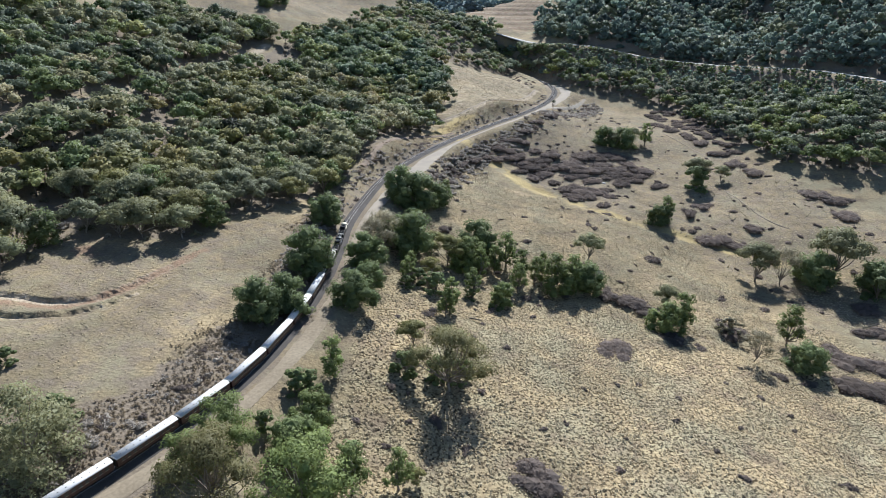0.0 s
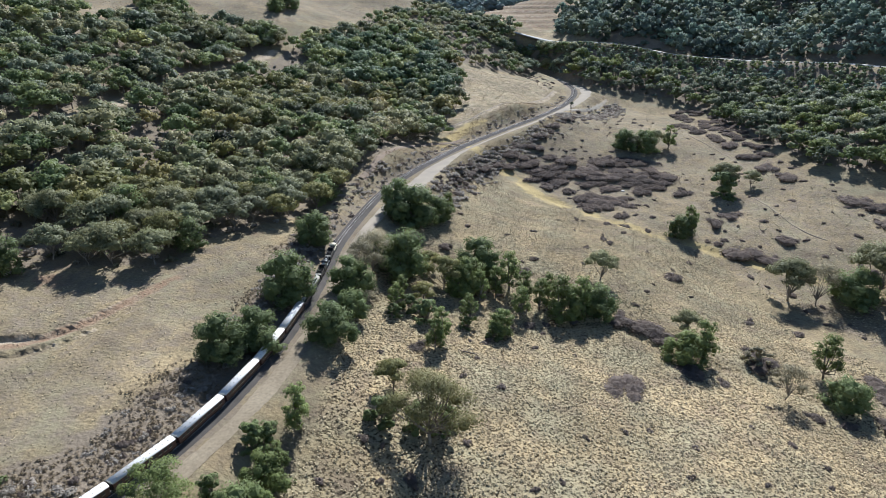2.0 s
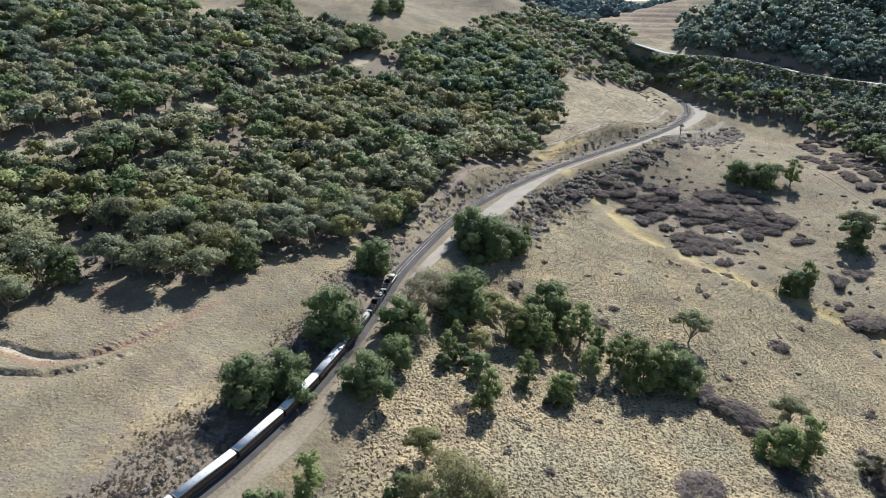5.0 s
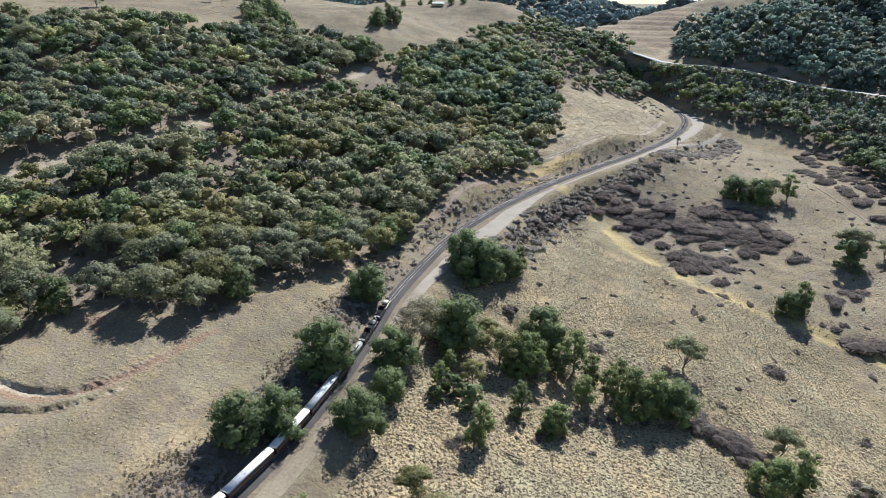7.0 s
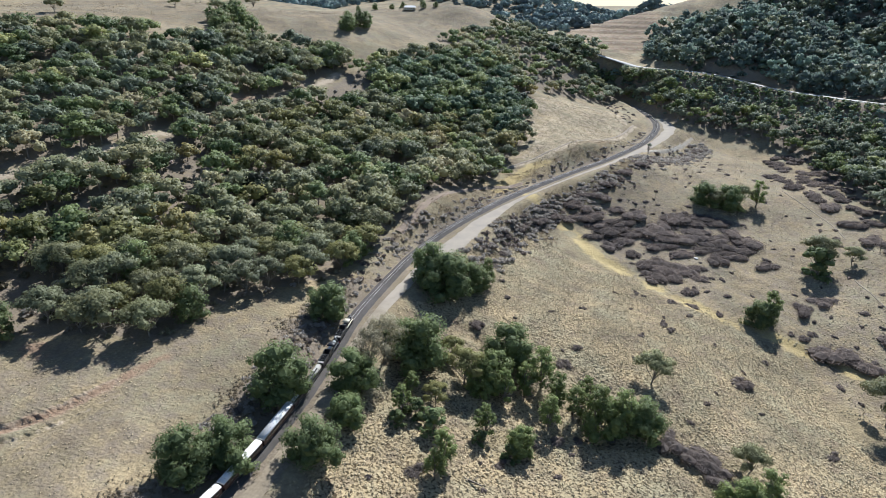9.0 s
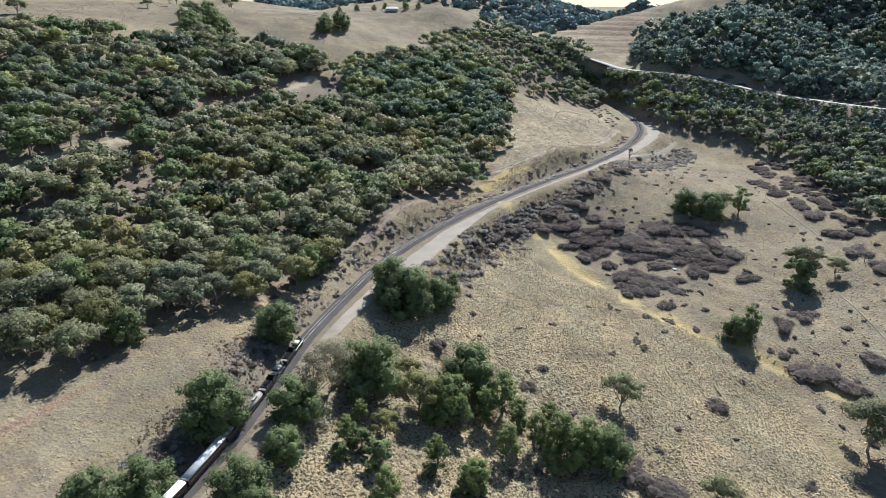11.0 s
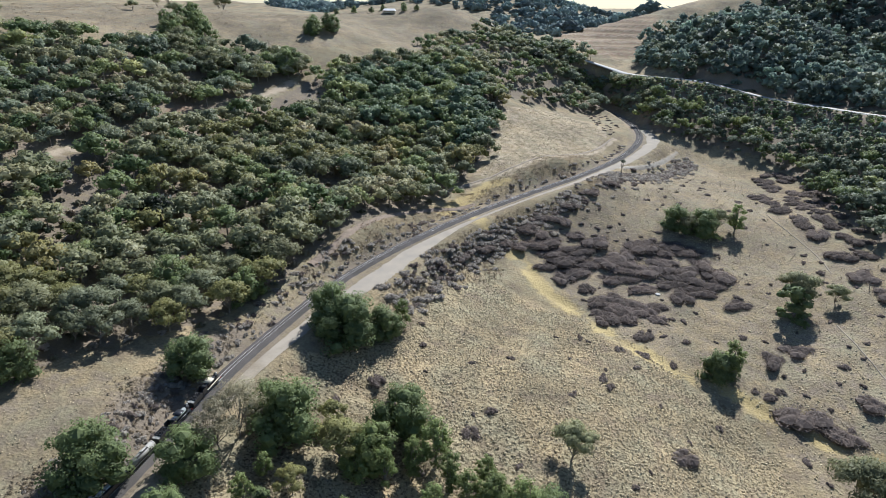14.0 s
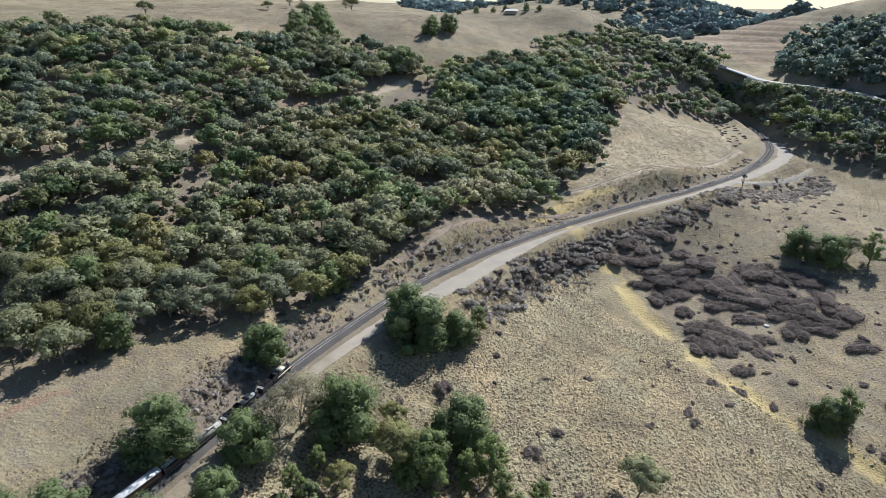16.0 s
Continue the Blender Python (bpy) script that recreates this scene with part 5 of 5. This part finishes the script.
HEAD = 318.0
tender = build_tender()
build_locomotive(True).matrix_world = on_track(HEAD - 6.0)
tender.matrix_world = on_track(HEAD - 15.4)
build_locomotive(False).matrix_world = on_track(HEAD - 25.2)
copy_thing(tender, on_track(HEAD - 34.6))
build_tank_wagon().matrix_world = on_track(HEAD - 44.6)
build_van().matrix_world = on_track(HEAD - 57.6)
carriage = build_carriage()
carriage.matrix_world = on_track(HEAD - 74.2)
for k in range(1, 8):
    copy_thing(carriage, on_track(HEAD - 74.2 - 20.3 * k))


# ---- scrub and grass ----
def mound(seed, r, tall, humps, twigs, size, mat, name, inner=BALL):
    """A low thicket: overlapping rounded hummocks of fine twigs over a dense heart."""
    rng = np.random.default_rng(seed)
    out, ways, per = [], [], twigs // humps
    for k in range(humps):
        a, u = rng.uniform(0, 6.28), (0 if humps == 1 else rng.uniform(0.15, 0.75)) * r
        hr = r if humps == 1 else rng.uniform(0.32, 0.54) * r
        body = np.array([hr, hr * rng.uniform(0.65, 1.0), tall * rng.uniform(0.65, 1.1)])
        foot = np.array([math.cos(a) * u, math.sin(a) * u * 0.8, -0.1])
        d = rng.normal(size=(per, 3))
        d[:, 2] = np.abs(d[:, 2])
        d /= np.linalg.norm(d, axis=1)[:, None]
        pos = d * rng.uniform(0.86, 1.04, (per, 1)) * body + foot
        n = d + 0.4 * rng.normal(size=(per, 3))
        n /= np.linalg.norm(n, axis=1)[:, None]
        p = np.cross(n, rng.normal(size=(per, 3)))
        p /= np.linalg.norm(p, axis=1)[:, None]
        q = np.cross(n, p)
        s = size * rng.uniform(0.6, 1.4, (per, 1))
        out.append(np.stack([pos - p * s, pos - q * s * 0.6 + p * s * 0.4, pos + q * s * 0.6 + p * s * 0.6], 1))
        ways.append(d / body * body.min() + 0.3 * rng.normal(size=(per, 3)) + (0, 0, 0.55))
        out.append(inner * body * 0.86 + foot)
        ways.append(inner.mean(1))
    out, ways = np.concatenate(out), np.concatenate(ways)
    ways /= np.linalg.norm(ways, axis=1)[:, None] + 1e-9
    back = np.einsum("ij,ij->i", np.cross(out[:, 1] - out[:, 0], out[:, 2] - out[:, 0]), ways) < 0
    out[back] = out[back][:, ::-1]
    return quads_mesh(name, out, mat, ways)


BUSHES = [mound(s, 3.0, 1.2, 5, 620, 0.2, TWIGS, "dry_bush") for s in (1, 2, 3)]
THICKETS = [mound(s, 9.0, 2.0, 11, 2300, 0.3, TWIGS, "thicket") for s in (4, 5, 6)]
SCRUBS = [mound(s, 3.0, 0.9, 4, 200, 0.36, SCRUB, "grey_scrub", SMALL_BALL) for s in (7, 8, 9)]


def set_bush(x, y, r, models, name, label, group, base):
    rng = np.random.default_rng(int(abs(x * 97 + y * 13)) + 1)
    ob = new(name, models[int(rng.integers(len(models)))])
    s = r / base
    ob.matrix_world = Matrix.LocRotScale((x, y, float(height(x, y)) - 0.05), Euler((0, 0, rng.uniform(0, 6.28))), (s, s * rng.uniform(0.75, 1.0), 0.5 + 0.5 * s))
    return tagged(ob, label, "shrub", group=group)


# x, y, radius of the thickets that stand out
THICKETS_NEAR = [
    (76, 234, 9), (31, 152, 8.5), (97, 287, 8), (102, 278, 6.5), (88, 291, 6), (109, 252, 6.5), (144, 270, 8), (127, 343, 6), (180, 424, 7.5), (193, 432, 7),
    (184, 388, 11), (199, 379, 10), (214, 398, 7), (277, 439, 12), (286, 430, 11), (281, 403, 9), (193, 255, 9), (205, 249, 8), (184, 234, 9), (193, 229, 9), (231, 299, 9), (224, 278, 8),
    (217, 630, 8), (227, 602, 9), (234, 586, 8), (238, 560, 9), (242, 530, 9), (247, 506, 9), (254, 486, 9), (222, 615, 7), (231, 572, 7),
]
THICKETS_CREEK = [
    (0, 420, 4), (7, 440, 5), (15, 462, 6), (24, 482, 6.5), (35, 500, 7), (46, 518, 7.5), (60, 535, 7.5), (74, 552, 7), (88, 571, 6), (44, 500, 6.5), (58, 519, 7), (72, 534, 7), (100, 592, 5),
]
THICKETS_BOG = [
    (55, 507, 11), (71, 494, 10), (83, 508, 10), (102, 502, 12), (119, 521, 13), (67, 502, 9), (86, 487, 9), (116, 494, 12), (136, 507, 10), (150, 503, 10), (165, 502, 10),
    (94, 454, 8.5), (108, 458, 9), (118, 453, 7.5), (100, 444, 8), (118, 426, 5.5), (136, 484, 8), (153, 480, 8), (74, 478, 8), (63, 484, 6.5), (88, 468, 6), (109, 443, 7), (125, 458, 6), (154, 523, 10), (134, 518, 10),
    (95, 520, 10), (110, 510, 11), (128, 497, 10), (144, 494, 10), (78, 500, 9), (92, 496, 9), (106, 482, 9), (124, 476, 8), (142, 472, 8), (112, 448, 8), (103, 452, 9), (98, 437, 6), (126, 444, 6), (158, 512, 9), (140, 528, 9), (48, 522, 8), (62, 512, 9), (80, 522, 8), (165, 488, 8), (172, 470, 7),
]
BUSHES_NEAR = [
    (24, 255, 5.0), (-3, 237, 6.4), (32, 270, 4.6), (2, 339, 5.6), (46, 325, 6.6), (97, 380, 4.6), (84, 362, 3.6), (106, 408, 4.4), (117, 410, 5.0), (50, 339, 4.0), (86, 414, 3.4), (131, 407, 4.4), (112, 396, 3.0), (-17, 184, 3.0), (9, 160, 3.2), (-1, 171, 4.6), (42, 277, 5.0), (121, 248, 4.6), (146, 369, 3.6), (171, 397, 5), (162, 230, 6), (150, 233, 6), (158, 309, 5.5), (177, 301, 4.6),
    (80, 208, 2.4), (-10, 169, 2), (-27, 166, 2.8), (45, 178, 2), (87, 185, 2.5), (139, 164, 4), (99, 374, 4.4), (4, 340, 5), (12, 330, 4), (-8, 322, 3.5), (52, 284, 4), (66, 288, 4),
]
for x, y, r in THICKETS_NEAR + THICKETS_CREEK + THICKETS_BOG:
    set_bush(x, y, r, THICKETS, "thicket", "low thicket of dry purple-brown scrub", "scrub thickets", 6.6)
for x, y, r in BUSHES_NEAR:
    set_bush(x, y, r, BUSHES, "dry_bush", "leafless brown bush on dry grass", "dry bushes", 3.0)

rng = np.random.default_rng(17)
for q in scatter([(45, 515), (70, 470), (92, 440), (118, 424), (150, 470), (172, 492), (170, 525), (120, 540), (80, 535)], 6.5, 45, 0.7):
    set_bush(float(q[0]), float(q[1]), float(rng.uniform(1.6, 3.6)), BUSHES, "dry_bush", "leafless brown bush on boggy ground", "dry bushes", 3.0)
for q in scatter([(226, 700), (244, 706), (260, 680), (264, 640), (260, 600), (268, 545), (256, 530), (244, 590), (236, 640)], 8.0, 43, 0.9):
    set_bush(float(q[0]), float(q[1]), float(rng.uniform(4.0, 7.5)), THICKETS, "thicket", "low thicket of dry purple-brown scrub", "scrub thickets", 6.6)
for q in scatter([(82, 884), (97, 868), (112, 826), (118, 790), (110, 752), (100, 742), (92, 800), (82, 850)], 7.0, 44, 0.9):
    set_bush(float(q[0]), float(q[1]), float(rng.uniform(2.0, 4.0)), BUSHES, "dry_bush", "leafless brown bush on dry grass", "dry bushes", 3.0)
for q in scatter([(90, 450), (160, 400), (225, 250), (320, 290), (265, 500), (238, 640), (160, 690), (120, 610)], 10.0, 41, 0.6):
    set_bush(float(q[0]), float(q[1]), float(rng.uniform(1.6, 4.4)), BUSHES, "dry_bush", "leafless brown bush on dry grass", "dry bushes", 3.0)
for q in scatter([(-20, 150), (60, 130), (150, 150), (140, 240), (60, 270), (150, 330), (90, 420), (20, 430), (0, 350), (20, 300), (-20, 230)], 11.0, 42, 0.4):
    set_bush(float(q[0]), float(q[1]), float(rng.uniform(1.4, 3.2)), BUSHES, "dry_bush", "leafless brown bush on dry grass", "dry bushes", 3.0)

# grey scrub on the railway's banks and in the gully: the nearer bushes one by one, the rest in one piece
rng = np.random.default_rng(21)
spots = []
t = np.gradient(rail_path[:, :2], axis=0)
t /= np.linalg.norm(t, axis=1)[:, None]
for lo, hi, o0, o1, count in ((60, 330, -22, -6, 200), (230, 430, -18, -5, 130), (380, 520, -15, -4, 110), (520, 640, -13, -6, 50), (640, 730, -14, -6, 30)):
    near = np.flatnonzero((rail_path[:, 1] > lo) & (rail_path[:, 1] < hi))
    for i in rng.choice(near, count):
        o = rng.uniform(o0, o1)
        spots.append((rail_path[i, 0] + t[i, 1] * o, rail_path[i, 1] - t[i, 0] * o, rng.uniform(1.5, 3.4)))
scrub_lines = np.vstack([smooth_line([(-2, 400), (8, 440), (18, 470), (34, 508), (60, 540), (84, 566)], 3.0), smooth_line([(95, 592), (118, 630), (140, 660), (160, 690), (178, 722)], 3.0)])
for k in range(900):
    c = scrub_lines[int(rng.integers(len(scrub_lines)))] + rng.normal(size=2) * 6.5
    if near_line([c[0]], [c[1]], road_line)[0][0] > 8:
        spots.append((float(c[0]), float(c[1]), rng.uniform(2.0, 5.0)))
spots.sort(key=lambda p: p[1])
for x, y, r in spots[:280]:
    set_bush(x, y, r, SCRUBS if rng.uniform() < 0.82 else BUSHES, "scrub_bush", "grey-brown scrub on the railway bank", "bank scrub", 3.0)


def joined_scrub(name, places, label):
    """Scrub past counting, as one mesh."""
    rng = np.random.default_rng(77)
    source = []
    for me in SCRUBS:
        v = np.zeros(len(me.vertices) * 3, np.float32)
        me.vertices.foreach_get("co", v)
        source.append((v.reshape(-1, 3, 3), np.array([f.vector for f in me.attributes["custom_normal"].data], np.float32)[::3]))
    out, faces, which = [], [], []
    for x, y, r in places:
        k, a, s = int(rng.integers(3)), rng.uniform(0, 6.28), r / 3.0
        c, d = math.cos(a), math.sin(a)
        turn = np.array([(c, d, 0), (-d, c, 0), (0, 0, 1)])
        out.append((source[k][0] * (s, s, 0.5 + 0.5 * s)) @ turn + (x, y, float(height(x, y)) - 0.05))
        faces.append(source[k][1] @ turn)
        which.append(np.full(len(source[k][0]), int(rng.uniform() < 0.25), np.int32))
    me = quads_mesh(name, np.concatenate(out), SCRUB, np.concatenate(faces))
    me.materials.append(TWIGS)
    me.polygons.foreach_set("material_index", np.concatenate(which))
    return tagged(new(name, me), label, "shrub", kind="stuff")


joined_scrub("gully_scrub", spots[280:], "grey-brown scrub in the gully and along the far bank")


def tussocks(name, poly, gap, size, seed, label, keep=1.0, mat=STRAW, off=7, spiky=False, sprawl=False):
    """Dry grass tussocks: uneven tufts."""
    rng = np.random.default_rng(seed)
    p = np.array(poly, float)
    lo, hi = p.min(0), p.max(0)
    n = int((hi[0] - lo[0]) * (hi[1] - lo[1]) / gap**2)
    q = rng.uniform(lo, hi, (n, 2))
    ragged = q + rng.normal(size=q.shape) * 2.5 + 5.0 * np.sin(q[:, ::-1] * 0.13 + 2.0 * np.sin(q * 0.05))
    q = q[within(ragged[:, 0], ragged[:, 1], poly)]
    thin = 0.5 + 0.5 * np.sin(q[:, 0] * 0.09 + 2 * np.sin(q[:, 1] * 0.05)) * np.sin(q[:, 1] * 0.08 + 1.5 * np.sin(q[:, 0] * 0.06))
    q = q[rng.uniform(size=len(q)) < keep * (0.55 + 0.45 * thin)]
    q = q[(near_line(q[:, 0], q[:, 1], track_line)[0] > off) & (near_line(q[:, 0], q[:, 1], road_line)[0] > 5.5)]
    z = height(q[:, 0], q[:, 1])
    n = len(q)
    base = np.column_stack([q, z - 0.08])
    s = size * rng.uniform(0.5, 1.25, (n, 1))
    turn = rng.uniform(0, 6.28, n)
    tip = base + np.column_stack([rng.normal(size=(n, 2)) * 0.22, rng.uniform(0.32, 0.72, n)]) * s
    rim = []
    for k in range(5):
        a, u = turn + k * 1.2566 + rng.normal(size=n) * 0.2, rng.uniform(0.45, 0.95, (n, 1)) * s
        rim.append(base + np.column_stack([np.cos(a), np.sin(a), rng.uniform(0.0, 0.3, n)]) * u)
    out, ways = [np.stack([rim[k], rim[(k + 1) % 5], tip], 1) for k in range(5)], None
    if spiky:
        out, ways = [], []
        for k in range(6):
            a = turn + k * 1.05 + rng.normal(size=n) * 0.3
            d, w = np.column_stack([np.cos(a), np.sin(a), np.zeros(n)]), np.column_stack([-np.sin(a), np.cos(a), np.zeros(n)])
            up, root = np.array([(0, 0, 1.0)]) * s, base + d * s * 0.1
            way = d * 0.45 + (0, 0, 0.8) + 0.2 * rng.normal(size=(n, 3))
            ways.append(way / np.linalg.norm(way, axis=1)[:, None])
            if sprawl:
                root = root + up * rng.uniform(0.45, 0.8, (n, 1))
                out.append(np.stack([root - w * s * 0.2, root + d * s * rng.uniform(0.45, 1.0, (n, 1)) - up * rng.uniform(0.1, 0.5, (n, 1)), root + w * s * 0.2], 1)[:, ::-1])
            else:
                end = base + d * s * rng.uniform(0.25, 0.8, (n, 1)) + up * rng.uniform(0.5, 1.1, (n, 1))
                out.append(np.stack([root - w * s * 0.24, root + w * s * 0.24, end], 1))
    out = np.concatenate(out)
    if ways:
        ways = np.concatenate(ways)
        back = np.einsum("ij,ij->i", np.cross(out[:, 1] - out[:, 0], out[:, 2] - out[:, 0]), ways) < 0
        out[back] = out[back][:, ::-1]
    return tagged(new(name, quads_mesh(name, out, mat, ways)), label, "grass", kind="stuff")


tussocks("tussock_grass", [(-40, 128), (180, 110), (230, 230), (180, 300), (160, 380), (90, 430), (20, 460), (-12, 400), (-30, 330), (-32, 200)], 1.2, 0.8, 31, "dry straw-coloured tussock grass on the slope", spiky=True, sprawl=True)
tussocks("sparse_tussocks", [(-170, 120), (-100, 150), (-72, 215), (-62, 300), (-78, 312), (-106, 280), (-115, 255), (-165, 240), (-180, 190)], 2.0, 0.5, 32, "short dry grass with scattered tufts", spiky=True, sprawl=True)
tussocks("far_tussocks", [(90, 440), (160, 385), (230, 240), (330, 280), (265, 500), (235, 640), (232, 700), (170, 772), (152, 745), (130, 680), (80, 560)], 1.9, 0.75, 33, "dry grass tufts on the far slope")
tussocks("field_tussocks", [(0, 590), (20, 575), (60, 625), (95, 690), (100, 770), (50, 810), (5, 740)], 2.2, 0.9, 34, "dry grass tufts in the field above the railway")
tussocks("rank_grass", [(-110, 60), (-70, 130), (-62, 180), (-56, 320), (-60, 345), (-72, 320), (-72, 220), (-82, 195), (-96, 165), (-118, 130), (-160, 70)], 0.95, 0.9, 35, "rank grey-brown grass on the railway bank", mat=RANK, off=4.2, spiky=True, sprawl=True)
tussocks("verge_grass", [(-56, 330), (-38, 420), (-20, 465), (4, 512), (38, 568), (72, 622), (104, 680), (90, 690), (60, 630), (20, 580), (-8, 540), (-32, 480), (-50, 430)], 1.05, 0.85, 36, "rank dry grass between the railway and the wood", mat=RANK, off=4.2, spiky=True, sprawl=True)
tussocks("gully_grass", [(-8, 390), (10, 420), (40, 470), (40, 500), (75, 545), (110, 620), (80, 590), (55, 552), (20, 500), (2, 460)], 1.05, 0.85, 37, "rank grey grass in the gully below the road", mat=RANK, off=9, spiky=True, sprawl=True)


tussocks("ridge_grass", [(-450, 560), (-300, 640), (-200, 720), (-150, 800), (-60, 900), (-40, 1010), (-200, 1060), (-420, 900), (-560, 700)], 3.2, 0.9, 38, "coarse brown grass on the open ridge", mat=RANK)


def dead_tree(x, y, h, lean):
    v, f = tube([(0, 0, -0.5), (lean * 0.3, 0, h * 0.4), (lean, 0.2, h)], [0.22, 0.16, 0.05], 6)
    v2, f2 = tube([(lean * 0.4, 0, h * 0.5), (lean * 0.4 + 0.9, 0.5, h * 0.75)], [0.08, 0.03], 5)
    tree = new("dead_tree", mesh_from("dead_tree", np.vstack([v, v2]), np.vstack([f, f2 + len(v), [(6, 7, len(v) + 1, len(v))]]), BARK))
    tree.location = (x, y, float(height(x, y)))
    return tagged(tree, "bare grey dead tree trunk on the dry slope", "tree")


dead_tree(219, 599, 9.0, 1.2)
dead_tree(244, 491, 7.5, -0.8)


def fallen_log():
    v, f = tube([(-5, 1.5, 0.25), (-2, 0.4, 0.3), (1.5, -0.5, 0.28), (5, -1.2, 0.2)], [0.18, 0.28, 0.3, 0.22], 8)
    v2, f2 = tube([(1.0, -0.4, 0.3), (2.2, 1.0, 0.7), (3.0, 2.2, 0.6)], [0.16, 0.1, 0.04], 6)
    log = new("fallen_log", mesh_from("fallen_log", np.vstack([v, v2]), np.vstack([f, f2 + len(v)]), BARK))
    log.matrix_world = pose(14, 241.5, float(height(14, 241.5)), 0, 0, -8)
    return tagged(log, "dry grey fallen branch on the grass", "log")


fallen_log()
trough = tagged(new("stock_trough", solid("stock_trough", CONCRETE, (barrel, (0, 0, -0.3), (0, 0, 0.55), 1.5, 1.45, 20), (barrel, (0, 0, 0.55), (0, 0, 0.62), 1.45, 1.3, 20))), "pale round concrete stock trough among scrub", "trough")
trough.location = (129, 472, float(height(129, 472)) - 0.1)


def farmhouse(x, y, turn):
    """A low white house on the far ridge: walls, gabled roof, veranda posts, door and windows."""
    house = tagged(new("farmhouse"), "low white farmhouse with a pale metal roof on the ridge", "house")
    bm = bmesh.new()
    box(bm, 0, 0, -0.6, 16.0, 7.0, 3.6)
    me = bpy.data.meshes.new("wall")
    bm.to_mesh(me)
    bm.free()
    me.materials.append(CREAM)
    part("wall", me, house)
    bm = bmesh.new()
    low = [bm.verts.new((sx * 8.8, sy * 5.6, 2.7)) for sx, sy in ((-1, -1), (1, -1), (1, 1), (-1, 1))]
    top = [bm.verts.new((sx * 6.5, 0, 5.2)) for sx in (-1, 1)]
    for f in ((low[0], low[1], top[1], top[0]), (low[2], low[3], top[0], top[1]), (low[1], low[2], top[1]), (low[3], low[0], top[0]), low[::-1]):
        bm.faces.new(f)
    me = bpy.data.meshes.new("roof")
    bm.to_mesh(me)
    bm.free()
    me.materials.append(ROOF_WHITE)
    part("roof", me, house, "pale metal hipped roof")
    post = solid("post", CREAM, (box, 0, 0, -0.5, 0.14, 0.14, 3.3))
    for px in (-8, -4, 0, 4, 8):
        at(part("post", post, house), px, -5.2, 0)
    part("door", solid("door", UNDER_DARK, (box, 0, -3.52, 0, 1.0, 0.06, 2.1)), house)
    for px in (-5.5, -2.5, 2.5, 5.5):
        part("window", solid("window", WINDOW_GLASS, (box, px, -3.52, 0.9, 1.3, 0.06, 1.2)), house)
    house.matrix_world = pose(x, y, float(height(x, y)) + 0.4, 0, 0, turn)


farmhouse(-184, 978, 8)
for x, y, k in ((-212, 986, 0.5), (-166, 985, 0.55), (-198, 996, 0.6), (-150, 992, 0.5), (-238, 990, 0.6), (-262, 984, 0.5), (-172, 1004, 0.6)):
    plant("round", x, y, k)
